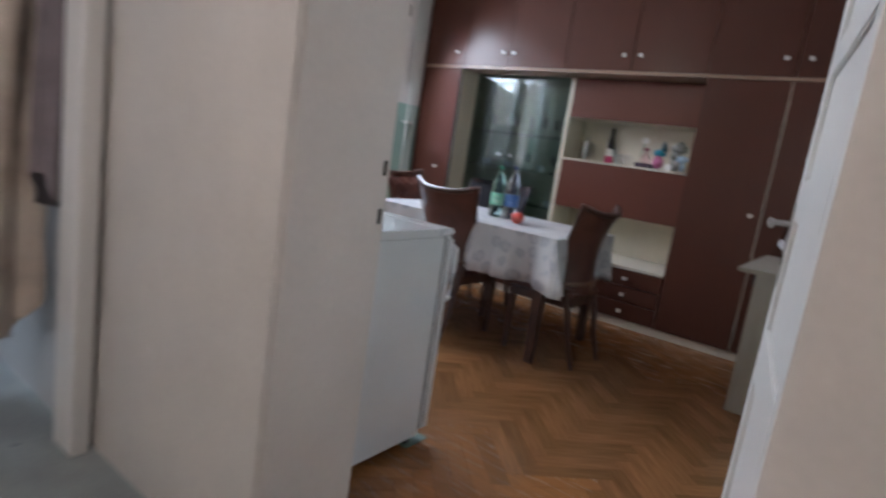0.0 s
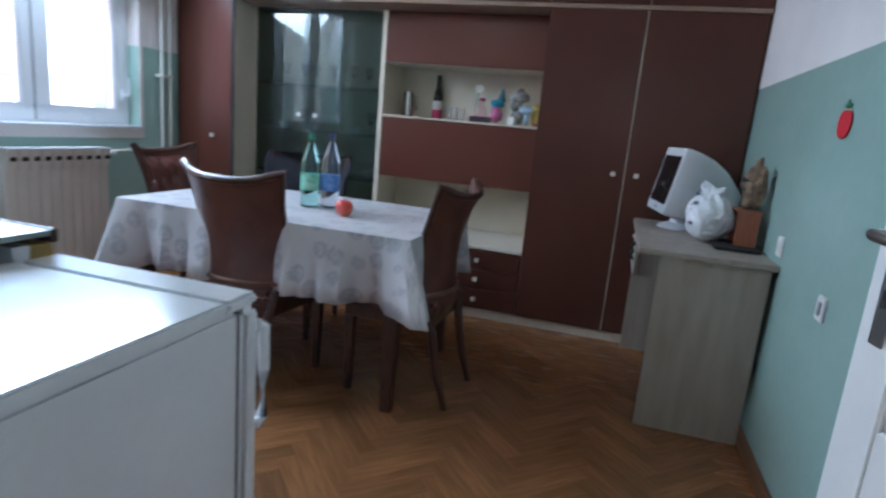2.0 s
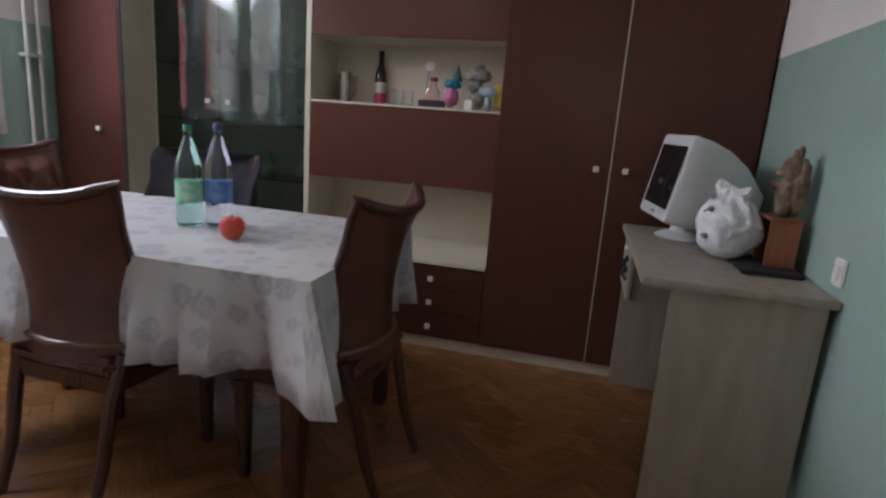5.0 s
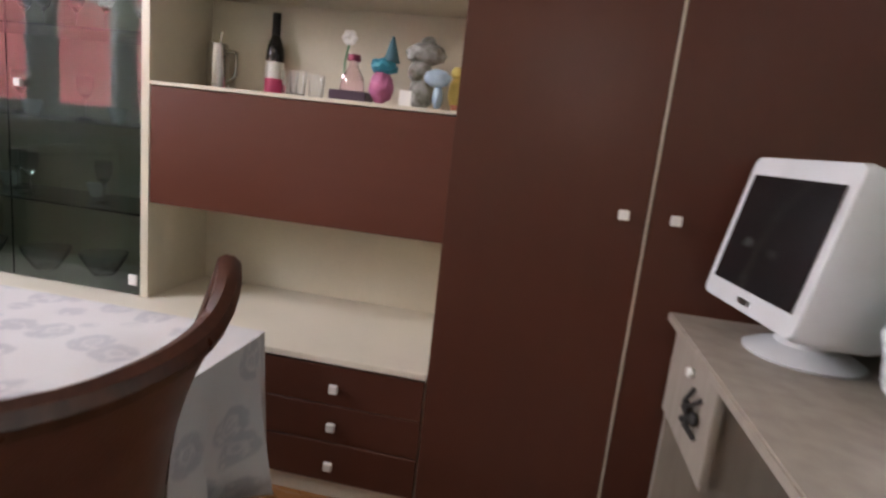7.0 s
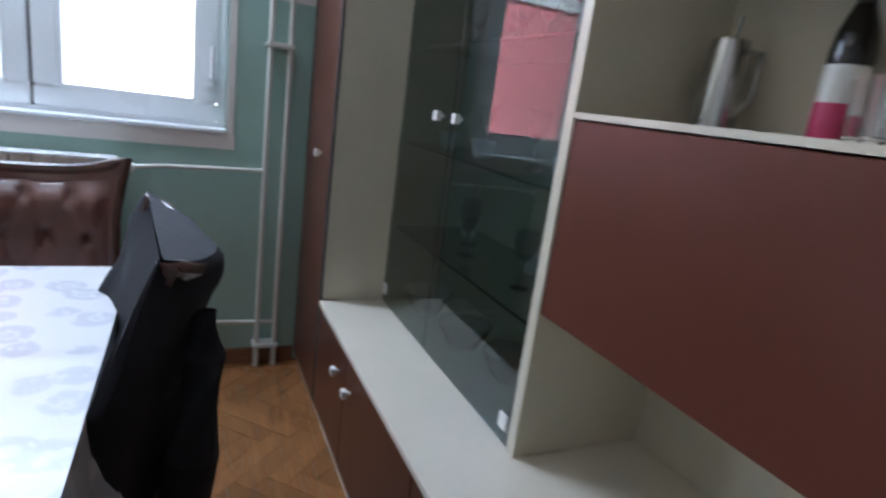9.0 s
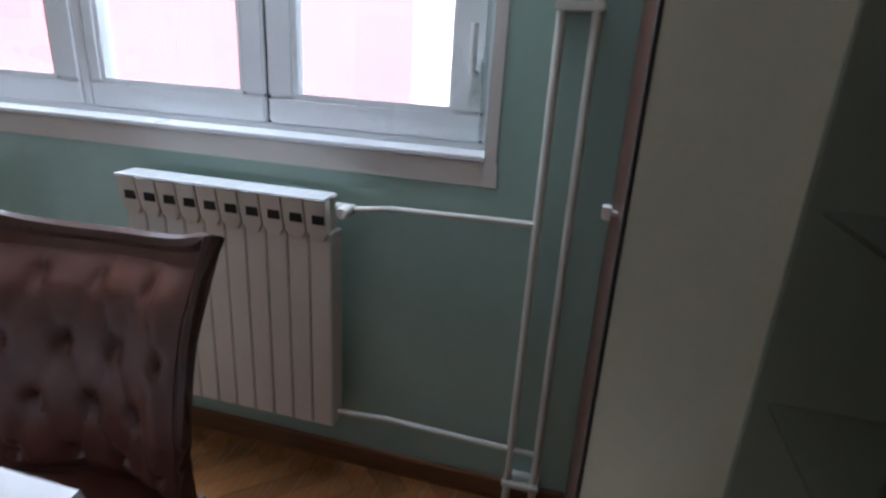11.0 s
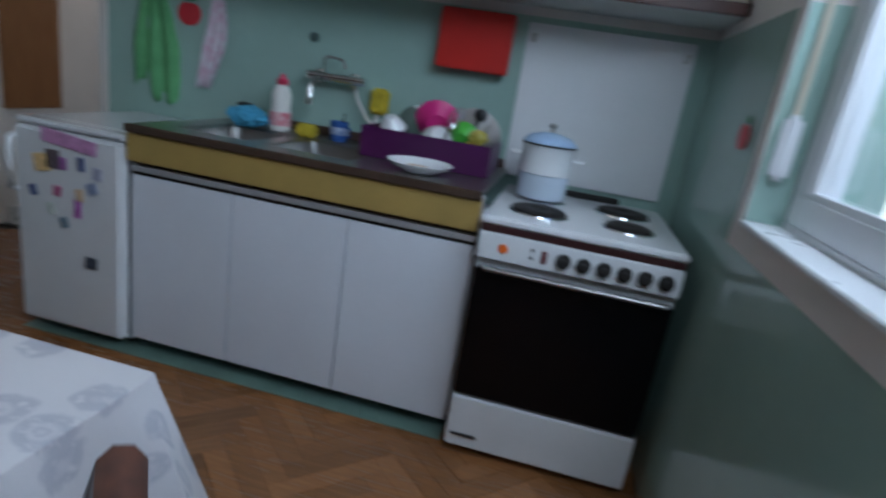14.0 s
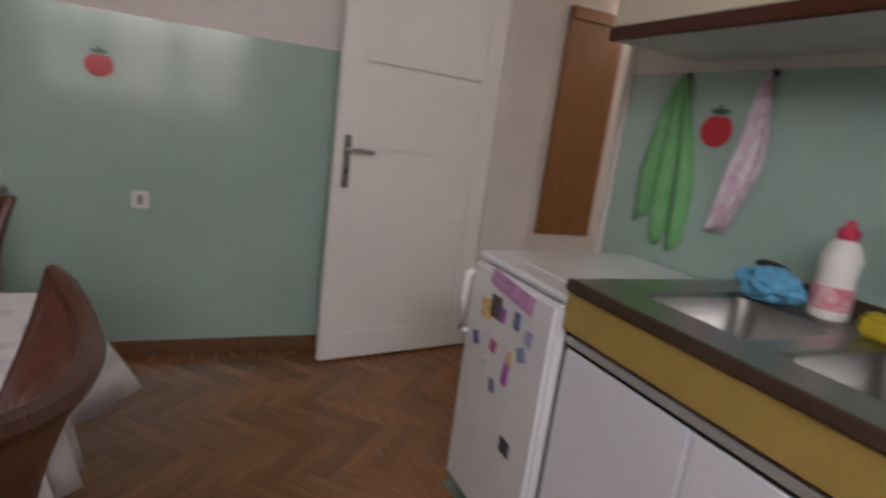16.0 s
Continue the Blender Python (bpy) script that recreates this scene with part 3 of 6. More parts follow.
HOTP = surface("cast_iron_plate", (0.03, 0.026, 0.024), 0.7, 0, 0.2, 30, 160, 0.1, spec=0.3)
for x, y, r in ((0.52, 0.44, 0.092), (0.52, 0.17, 0.075), (0.22, 0.44, 0.075), (0.22, 0.17, 0.092)):
    hp = part("hotplate", lathe([(r, 0), (r, 0.010), (r - 0.006, 0.013), (r * 0.3, 0.013), (r * 0.27, 0.011)], (x, y, 0.863), 30), HOTP, stove, "black cast-iron hotplate", 0, True)
    part("ring", lathe([(r + 0.012, 0), (r + 0.010, 0.005), (r + 0.001, 0.005)], (x, y, 0.8625), 30), CHROME, hp, "", 0, True)
sp = thing("splash_panel", (0.38, KY, 0.93), "tall white enamel splash panel behind the stove", "splash panel")
part("panel", boxes((0.07, KY + 0.004, 0.90, 0.718, KY + 0.016, 1.515)), ENAMEL, sp, "", 0.004)
for x in (0.10, 0.69):
    part("clip", boxes((x - 0.012, KY + 0.017, 1.44, x + 0.012, KY + 0.026, 1.475)), STEEL, sp, "", 0.002)

wallcab = thing("wall_cabinet", (1.2, 0.1, 1.57), "cream wall cabinets with a brown bottom edge over the worktop", "cabinet")
part("body", boxes((0.01, KY, 1.60, 2.39, 0.28, 2.22)), BEIGE, wallcab, "", 0.003)
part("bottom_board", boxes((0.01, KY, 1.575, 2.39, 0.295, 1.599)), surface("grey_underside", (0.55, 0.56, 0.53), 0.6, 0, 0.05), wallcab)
part("edge_rail", boxes((0.01, 0.296, 1.572, 2.395, 0.312, 1.612)), BROWN, wallcab, "brown bottom rail", 0.004)
for i in range(4):
    part("door", boxes((0.015 + i * 0.595, 0.281, 1.615, 0.605 + i * 0.595, 0.30, 2.215)), BEIGE, wallcab, "", 0.003)

# ---- Open door leaf ----
leaf = thing("door_1", (3.70, KY + 0.005, 0), "cream-painted panelled door standing open against the wall", "door")
tagged(leaf, kind="structure")
LX0, LX1, LY0, LY1 = 3.690, 3.727, -0.055, 0.855
part("leaf", boxes((LX0 + 0.013, LY0, 0.012, LX1, LY1, 2.03)), DOORPAINT, leaf, "", 0.003)
for z0, z1 in ((0.012, 0.16), (0.62, 0.78), (1.10, 1.22), (1.50, 1.60), (1.93, 2.03)):
    part("rail", boxes((LX0, LY0 + 0.11, z0, LX0 + 0.013, LY1 - 0.11, z1)), DOORPAINT, leaf, "", 0.005)
for y0, y1 in ((LY0, LY0 + 0.11), (LY1 - 0.11, LY1)):
    part("stile", boxes((LX0, y0, 0.012, LX0 + 0.013, y1, 2.03)), DOORPAINT, leaf, "", 0.005)
hd = part("handle_plate", boxes((LX0 - 0.004, 0.778, 0.905, LX0 - 0.0005, 0.815, 1.155)), STEEL, leaf, "worn steel handle plate", 0.0015)
part("lever", tube([(LX0 - 0.004, 0.796, 1.09), (LX0 - 0.05, 0.796, 1.09), (LX0 - 0.055, 0.78, 1.09), (LX0 - 0.055, 0.68, 1.085)], 0.009), STEEL, hd, "steel lever", 0, True)
leaf.rotation_euler = (0, 0, radians(8.6))
part("keyhole", boxes((LX0 - 0.0055, 0.79, 0.97, LX0 - 0.0035, 0.803, 1.0)), DARK, hd)

# ---- Hall and bathroom glimpse ----
HX0, HX1, HYN = 1.84, 3.95, -2.6
structure("hall_floor", boxes((0.0, HYN, -0.15, HX1, HY, 0.003)), surface("grey_floor_tile", (0.30, 0.33, 0.33), 0.3, 0, 0.1, 5, 60, 0.03), "grey tiled hall floor")
structure("hall_ceiling", boxes((-0.2, HYN - 0.2, 2.5, HX1 + 0.2, HY, 2.62)), CEIL, "off-white hall ceiling")
structure("wall_hall_right", boxes((HX1, HYN - 0.2, 0, HX1 + 0.2, HY, 2.5)), JAMBPAINT, "cream-painted hall wall")
structure("wall_hall_back", boxes((-0.2, HYN - 0.2, 0, HX1, HYN, 2.5)), JAMBPAINT, "cream-painted hall end wall")
structure("wall_hall_left", boxes((HX0 - 0.12, HYN, 0, HX0, -1.25, 2.5), (HX0 - 0.12, -1.25, 2.05, HX0, HY - 0.04, 2.5)), JAMBPAINT, "cream wall with the bathroom doorway")
fr2 = structure("door_frame_bathroom", boxes((HX0 - 0.13, HY - 0.10, 0, HX0 + 0.012, HY - 0.041, 2.05), (HX0 - 0.13, -1.25, 0, HX0 + 0.012, -1.19, 2.05)), DOORPAINT, "cream ribbed bathroom door frame", 0.004)
for i in range(4):
    part("rib", boxes((HX0 + 0.0125, HY - 0.095 + i * 0.014, 0, HX0 + 0.020, HY - 0.087 + i * 0.014, 2.05)), DOORPAINT, fr2, "", 0.002)
structure("wall_bathroom", boxes((0.0, HY - 0.03, 0, HX0 - 0.13, HY - 0.0205, 2.5), (-0.2, HYN, 0, 0.0, HY - 0.02, 2.5)), surface("bathroom_tile", (0.78, 0.78, 0.79), 0.2, 0, 0.03, 4, 60, 0.02), "white tiled bathroom wall")


# ---- Table and cloth ----
TX0, TX1, TY0, TY1, TZ = 1.0, 2.385, 1.73, 2.60, 0.758
table = thing("dining_table", (1.72, 2.18, 0), "dark wooden dining table under a patterned cloth", "table")
part("tabletop", boxes((TX0, TY0, 0.728, TX1, TY1, TZ)), CHAIRWOOD, table, "", 0.006)
part("apron", boxes((TX0 + 0.07, TY0 + 0.06, 0.64, TX1 - 0.07, TY0 + 0.08, 0.727), (TX0 + 0.07, TY1 - 0.08, 0.64, TX1 - 0.07, TY1 - 0.06, 0.727),
                    (TX0 + 0.06, TY0 + 0.06, 0.64, TX0 + 0.08, TY1 - 0.06, 0.727), (TX1 - 0.08, TY0 + 0.06, 0.64, TX1 - 0.06, TY1 - 0.06, 0.727)), CHAIRWOOD, table)


def taper_leg(x, y, z0, z1, a, b, dx=0.0, dy=0.0):
    bm = bmesh.new()
    v = box(bm, x - a, y - a, z0, x + a, y + a, z1)
    for q in v[:4]:
        q.co.x = x + dx + (q.co.x - x) * b / a
        q.co.y = y + dy + (q.co.y - y) * b / a
    return bm


for x in (TX0 + 0.065, TX1 - 0.065):
    for y in (TY0 + 0.065, TY1 - 0.065):
        part("leg", taper_leg(x, y, 0, 0.727, 0.038, 0.024), CHAIRWOOD, table, "", 0.004)


def cloth_material():
    """Off-white waxed cloth with grey round blossoms and leaves."""
    m = surface("printed_tablecloth", (0.58, 0.56, 0.565), 0.34, 0, 0.03, 5, 200, 0.04)
    nt = m.node_tree
    N, Lk = nt.nodes, nt.links.new
    b = N["Principled BSDF"]
    old = b.inputs["Base Color"].links[0].from_socket
    co = N.new("ShaderNodeTexCoord")
    warp = N.new("ShaderNodeTexNoise")
    warp.inputs["Scale"].default_value = 22
    wm = N.new("ShaderNodeMix")
    wm.data_type = "RGBA"
    wm.inputs["Factor"].default_value = 0.025
    Lk(co.outputs["UV"], warp.inputs["Vector"])
    Lk(co.outputs["UV"], wm.inputs["A"])
    Lk(warp.outputs["Color"], wm.inputs["B"])
    vor = N.new("ShaderNodeTexVoronoi")
    vor.inputs["Scale"].default_value, vor.inputs["Randomness"].default_value = 11.5, 0.7
    Lk(wm.outputs["Result"], vor.inputs["Vector"])
    cr = N.new("ShaderNodeValToRGB")
    e = cr.color_ramp.elements
    e[0].position, e[0].color = 0.0, (0.25, 0.25, 0.25, 1)
    e[1].position, e[1].color = 0.50, (0, 0, 0, 1)
    for p, c in ((0.10, 0.75), (0.15, 0.2), (0.24, 0.8), (0.38, 0.7), (0.45, 0.0)):
        el = e.new(p)
        el.color = (c, c, c, 1)
    Lk(vor.outputs["Distance"], cr.inputs["Fac"])
    pet = N.new("ShaderNodeTexNoise")
    pet.inputs["Scale"].default_value = 55
    Lk(co.outputs["UV"], pet.inputs["Vector"])
    pm = N.new("ShaderNodeMapRange")
    pm.inputs["From Min"].default_value, pm.inputs["From Max"].default_value = 0.30, 0.47
    Lk(pet.outputs["Fac"], pm.inputs["Value"])
    mul = N.new("ShaderNodeMath")
    mul.operation = "MULTIPLY"
    Lk(cr.outputs["Color"], mul.inputs[0])
    Lk(pm.outputs["Result"], mul.inputs[1])
    mix = N.new("ShaderNodeMix")
    mix.data_type = "RGBA"
    mix.inputs["B"].default_value = (0.36, 0.36, 0.40, 1)
    Lk(mul.outputs["Value"], mix.inputs["Factor"])
    Lk(old, mix.inputs["A"])
    Lk(mix.outputs["Result"], b.inputs["Base Color"])
    return m


CLOTH = cloth_material()


def tablecloth():
    bm = bmesh.new()
    uvl = bm.loops.layers.uv.new("UVMap")
    uv = {}
    o = 0.008
    x0, x1, y0, y1, zt = TX0 - o, TX1 + o, TY0 - o, TY1 + o, TZ + 0.004
    per = []
    nx, ny = 58, 34
    for i in range(nx):
        per.append((x0 + (x1 - x0) * i / nx, y0, 0, -1))
    for i in range(ny):
        per.append((x1, y0 + (y1 - y0) * i / ny, 1, 0))
    for i in range(nx):
        per.append((x1 - (x1 - x0) * i / nx, y1, 0, 1))
    for i in range(ny):
        per.append((x0, y1 - (y1 - y0) * i / ny, -1, 0))
    corners = [(x0, y0), (x1, y0), (x1, y1), (x0, y1)]
    n = len(per)
    rows = []
    steps = (0.0, 0.012, 0.05, 0.10, 0.16, 0.22, 0.285)
    for d in steps:
        row = []
        for i, (x, y, ax, ay) in enumerate(per):
            cd = min(math.hypot(x - cx, y - cy) for cx, cy in corners)
            cx, cy = min(corners, key=lambda c: math.hypot(x - c[0], y - c[1]))
            near = max(0.0, 1 - cd / 0.17) * (0.45 if (cx > 2 and cy > 2.2) else 1.0)
            sx, sy = (1 if cx == x1 else -1), (1 if cy == y1 else -1)
            depth = d * (1 + (0.02 if (cx > 2 and cy < 2) else 0.22) * near)
            wave = 0.011 * math.sin(i * 0.72) + 0.009 * math.sin(i * 0.31 + 1.3) + 0.006 * math.sin(i * 1.9)
            out = 0.004 + d * (0.10 + wave * 9)
            px, py = x + ax * out, y + ay * out
            flare = (0.62 if (cx > 2 and cy < 2) else 0.26) * d * near ** 1.3
            px += sx * flare * 0.75
            py += sy * flare * 0.75
            # folds pinched on both sides of a corner
            pinch = 0.35 * d * math.exp(-((cd - 0.13) / 0.06) ** 2)
            px -= ax * pinch * 0.55
            py -= ay * pinch * 0.55
            if ax == 1 and abs(y - 2.085) < 0.29:
                px = min(px, x1 + 0.006 + 0.02 * d)
            z = zt - depth - (0.004 if d > 0.01 else 0) + (0.0 if d else 0.0)
            v = bm.verts.new((px, py, z))
            uv[v] = (x + ax * d - 1.0 + (sx * d * near * 0.5), y + ay * d - 1.7)
            row.append(v)
        rows.append(row)
    for a, b in zip(rows, rows[1:]):
        for k in range(n):
            bm.faces.new((a[k], b[k], b[(k + 1) % n], a[(k + 1) % n]))
    # the top, a grid with faint fold lines across
    grid = []
    for j in range(ny + 1):
        line = []
        for i in range(nx + 1):
            x, y = x0 + (x1 - x0) * i / nx, y0 + (y1 - y0) * j / ny
            if j == 0 and i < nx:
                v = rows[0][i]
            elif i == nx and j < ny:
                v = rows[0][nx + j]
            elif j == ny and i > 0:
                v = rows[0][nx + ny + (nx - i)]
            elif i == 0 and j > 0:
                v = rows[0][2 * nx + ny + (ny - j)]
            else:
                crease = sum(math.exp(-((x - c) / 0.012) ** 2) for c in (1.22, 1.48, 1.73, 1.98, 2.22)) + math.exp(-((y - 2.18) / 0.012) ** 2)
                v = bm.verts.new((x, y, zt + 0.0028 * min(crease, 1) + 0.0012 * noise.noise(Vector((x * 9, y * 9, 0)))))
                uv[v] = (x - 1.0, y - 1.7)
            line.append(v)
        grid.append(line)
    for j in range(ny):
        for i in range(nx):
            bm.faces.new((grid[j][i], grid[j][i + 1], grid[j + 1][i + 1], grid[j + 1][i]))
    for f in bm.faces:
        for lp in f.loops:
            lp[uvl].uv = uv[lp.vert]
    bmesh.ops.recalc_face_normals(bm, faces=bm.faces)
    return bm


tcl = tagged(part("tablecloth", tablecloth(), CLOTH, None, "", 0, True), "off-white tablecloth printed with grey blossoms, hanging over the table", "tablecloth")
sol = tcl.modifiers.new("thickness", "SOLIDIFY")
sol.thickness, sol.offset = 0.0016, 1


# ---- Chairs ----
def make_chair(name, label, tuft=True):
    """A chair at the origin that faces +y, its back at y = 0."""
    ch = new(name)
    ORIGIN[ch.name] = Vector()
    tagged(ch, label, "chair", "chairs round the table")
    hw = 0.224

    def shape(u, v):
        """u across -1..1, v up 0..1: the curved back's middle surface."""
        z = 0.43 + v * 0.503
        w = hw * (0.90 + 0.06 * v + 0.10 * max(0, v - 0.8) / 0.2)
        x = u * w
        y = 0.078 * u * u - 0.07 * v * v + 0.03 * math.sin(v * 3.0)
        if v > 0.85:
            z += 0.035 * abs(u) ** 3.2 * (v - 0.85) / 0.15 - 0.012 * (1 - u * u) * (v - 0.85) / 0.15
        return Vector((x, y, z))

    nu, nv = 36, 32

    def sheet(y0, y1, u0=-1.0, u1=1.0, v0=0.0, v1=1.0, dimple=False):
        bm = bmesh.new()
        lay = []
        for side, off in ((0, y0), (1, y1)):
            g = []
            for j in range(nv + 1):
                row = []
                for i in range(nu + 1):
                    u, v = u0 + (u1 - u0) * i / nu, v0 + (v1 - v0) * j / nv
                    p = shape(u, v)
                    q = off
                    if dimple and side:
                        e = min(1, (1 - abs(2 * i / nu - 1)) * 5) * min(1, (1 - abs(2 * j / nv - 1)) * 5)
                        cu, cv = (u * 2.1 + (0.5 if round(v * 4.6) % 2 else 0)), v * 4.6
                        du, dv = cu - round(cu), cv - round(cv)
                        r2 = du * du + dv * dv
                        fold = math.exp(-min(abs(du + dv * 0.5), abs(du - dv * 0.5)) ** 2 / 0.004)
                        q = off * (0.25 + 0.95 * e) - 0.024 * e * math.exp(-r2 / 0.022) - 0.007 * e * fold
                    row.append(bm.verts.new(p + Vector((0, q, 0))))
                g.append(row)
            lay.append(g)
        a, b = lay
        for j in range(nv):
            for i in range(nu):
                bm.faces.new((a[j][i], a[j][i + 1], a[j + 1][i + 1], a[j + 1][i]))
                bm.faces.new((b[j][i], b[j + 1][i], b[j + 1][i + 1], b[j][i + 1]))
        for j in range(nv):
            bm.faces.new((a[j][0], a[j + 1][0], b[j + 1][0], b[j][0]))
            bm.faces.new((a[j][nu], b[j][nu], b[j + 1][nu], a[j + 1][nu]))
        for i in range(nu):
            bm.faces.new((a[0][i], b[0][i], b[0][i + 1], a[0][i + 1]))
            bm.faces.new((a[nv][i], a[nv][i + 1], b[nv][i + 1], b[nv][i]))
        bmesh.ops.recalc_face_normals(bm, faces=bm.faces)
        return bm

    part("back_shell", sheet(-0.014, 0.006), LEATHER, ch, "smooth brown leatherette back", 0, True)
    part("backrest", sheet(0.0065, 0.032, -0.90, 0.90, 0.10, 0.94, tuft), LEATHER, ch, "button-tufted brown leatherette backrest", 0, True)
    edge = [shape(-1, v / 12) for v in range(2, 13)] + [shape(u / 8, 1) for u in range(-7, 8)] + [shape(1, 1 - v / 12) for v in range(0, 11)]
    fr = part("back_frame", tube([p + Vector((0, -0.002, 0)) for p in edge], [0.013] * 10 + [0.017] * 17 + [0.013] * (len(edge) - 27), 8), CHAIRWOOD, ch, "dark polished wooden frame", 0, True)
    part("lower_rail", tube([shape(u / 8, 0.13) + Vector((0, -0.017, 0)) for u in range(-8, 9)], 0.011, 8), RAILWOOD, ch, "paler curved wooden rail", 0, True)
    seat = bmesh.new()
    sv = box(seat, -0.22, 0.0, 0.41, 0.22, 0.43, 0.465)
    for q in sv:
        if q.co.y < 0.1:
            q.co.x *= 0.86
    part("seat", seat, LEATHER, ch, "padded brown leatherette seat", 0.02, True, 3)
    rail = bmesh.new()
    rv = box(rail, -0.21, 0.02, 0.35, 0.21, 0.42, 0.409)
    for q in rv:
        if q.co.y < 0.1:
            q.co.x *= 0.86
    part("seat_frame", rail, CHAIRWOOD, ch, "", 0.005)
    for sx in (-1, 1):
        part("leg", taper_leg(sx * 0.195, 0.395, 0, 0.352, 0.022, 0.014), CHAIRWOOD, ch, "", 0.003)
        part("leg", tube([(sx * 0.17, -0.07, 0), (sx * 0.172, -0.02, 0.15), (sx * 0.178, 0.015, 0.33), (sx * 0.195, 0.055, 0.47)], [0.013, 0.018, 0.021, 0.02], 8), CHAIRWOOD, ch, "", 0, True)
    return ch


chair = make_chair("dining_chair", "dark brown leatherette dining chair with a tufted, curved back")
chair.matrix_basis = pose(1.635, 1.655, 0, 0, 0, -2)
c2 = copy_thing(chair, pose(2.485, 2.085, 0, 0, 0, 87))
tagged(c2, "dark brown leatherette dining chair tucked against the table end")
c3 = copy_thing(chair, pose(0.68, 2.34, 0, 0, 0, -86))
tagged(c3, "brown tufted dining chair standing before the radiator")
c4 = copy_thing(chair, pose(1.40, 2.70, 0, 0, 0, 185))
tagged(c4, "dark dining chair with a jacket hung over its back")


# jacket over the far chair: cloth pulled round the curved back
def jacket():
    bm = bmesh.new()
    rings = []
    nu, nv = 44, 26
    m = pose(1.40, 2.70, 0, 0, 0, 185)
    for j in range(nv + 1):
        s = j / nv
        ring = []
        for i in range(nu):
            a = 2 * math.pi * i / nu
            ca_, sa_ = math.cos(a), math.sin(a)
            hem = 0.10 * max(0, sa_) + 0.05 * math.sin(a * 3 + 1)
            v = 1.02 - s * (0.80 - hem)
            grow = min(1, (s * 9) ** 0.5)
            fold = 0.012 * s * math.sin(a * 7 + s * 2) + 0.010 * noise.noise(Vector((ca_ * 2, sa_ * 2, s * 5)))
            uu = ca_ * (1.02 + 0.10 * s)
            off = sa_ * (0.014 + 0.032 * grow + 0.012 * s) + 0.008 + fold * (1 if sa_ > 0 else -1)
            w = 0.224 * (0.96 + 0.10 * max(0, min(v, 1) - 0.8) / 0.2) + 0.028 * grow
            y = 0.078 * uu * uu - 0.07 * v * v + 0.03 * math.sin(v * 3.0) + off
            z = 0.43 + v * 0.503 + 0.034 * abs(uu) ** 3 * max(0, v - 0.8) / 0.2
            ring.append(bm.verts.new(m @ Vector((uu * w, y, z))))
        rings.append(ring)
    for a, b in zip(rings, rings[1:]):
        for k in range(nu):
            bm.faces.new((a[k], a[(k + 1) % nu], b[(k + 1) % nu], b[k]))
    bm.faces.new(rings[0][::-1])
    bmesh.ops.recalc_face_normals(bm, faces=bm.faces)
    return bm


NAVY = surface("navy_cloth", (0.011, 0.010, 0.016), 0.9, 0, 0.25, 12, 260, 0.15)
jt = thing("jacket", (1.37, 2.77, 0.9), "dark navy jacket pulled over a chair back", "jacket")
jk = part("jacket_body", jacket(), NAVY, jt, "", 0, True)
sm = jk.modifiers.new("thickness", "SOLIDIFY")
sm.thickness = 0.005
JM = pose(1.40, 2.70, 0, 0, 0, 185)
for sx in (-1, 1):
    part("sleeve", tube([JM @ Vector(p) for p in ((sx * 0.155, -0.045, 0.87), (sx * 0.168, -0.048, 0.80), (sx * 0.160, -0.035, 0.62), (sx * 0.132, -0.02, 0.44), (sx * 0.115, -0.015, 0.30))], [0.022, 0.034, 0.044, 0.042, 0.036], 12), NAVY, jt, "limp hanging sleeve", 0, True)



# ---- On the table ----
def bottle(name, x, y, z, h, r, tint, label, band, cap):
    b = thing(name, (x, y, z), label, "bottle")
    prof = [(r * 0.7, 0.0), (r * 0.95, 0.006), (r, 0.02), (r * 0.96, 0.06), (r, 0.10), (r * 0.97, 0.14), (r, h * 0.55), (r * 0.93, h * 0.64), (r * 0.66, h * 0.76), (r * 0.36, h * 0.87), (r * 0.30, h * 0.90), (r * 0.30, h * 0.945)]
    part("shell", lathe(prof, (x, y, z + 0.001), 28), glass(name + "_plastic", tint, 0.03), b, "thin see-through plastic", 0, True)
    part("label", lathe([(r * 1.01, 0.0), (r * 1.012, 0.002), (r * 1.012, 0.075), (r * 1.01, 0.077)], (x, y, z + 0.085), 28), band, b, "printed paper label", 0, True)
    part("cap", lathe([(r * 0.34, 0), (r * 0.34, 0.018), (r * 0.30, 0.021)], (x, y, z + h * 0.945), 18), cap, b, "screw cap", 0, True)
    return b


GREENLBL = surface("green_label", (0.08, 0.50, 0.30), 0.45, 0, 0.1, 30, 120, 0.02, (0.55, 0.75, 0.6))
BLUELBL = surface("blue_label", (0.05, 0.16, 0.50), 0.45, 0, 0.1, 30, 120, 0.02, (0.25, 0.4, 0.7))
CT0 = TZ + 0.006
bottle("water_bottle", 1.72, 2.14, CT0, 0.345, 0.044, (0.55, 0.88, 0.80), "green plastic water bottle with a green label on the table", GREENLBL, surface("green_cap", (0.02, 0.30, 0.16), 0.4))
bottle("water_bottle", 1.795, 2.20, CT0, 0.355, 0.046, (0.86, 0.92, 0.96), "clear plastic water bottle with a blue label on the table", BLUELBL, surface("navy_cap", (0.02, 0.04, 0.14), 0.4))
apple = thing("apple", (1.958, 2.035, CT0), "red apple lying on the tablecloth", "apple")
part("flesh", lathe([(0.006, 0.004), (0.018, 0.0), (0.034, 0.016), (0.041, 0.040), (0.038, 0.058), (0.026, 0.071), (0.012, 0.072), (0.004, 0.062)], (1.958, 2.035, CT0), 26),
     surface("red_apple_skin", (0.55, 0.035, 0.04), 0.3, 0, 0.15, 25, 160, 0.02, (0.65, 0.16, 0.08)), apple, "", 0, True)
part("stem", tube([(1.958, 2.035, CT0 + 0.062), (1.960, 2.036, CT0 + 0.082)], 0.002, 6), CHAIRWOOD, apple)

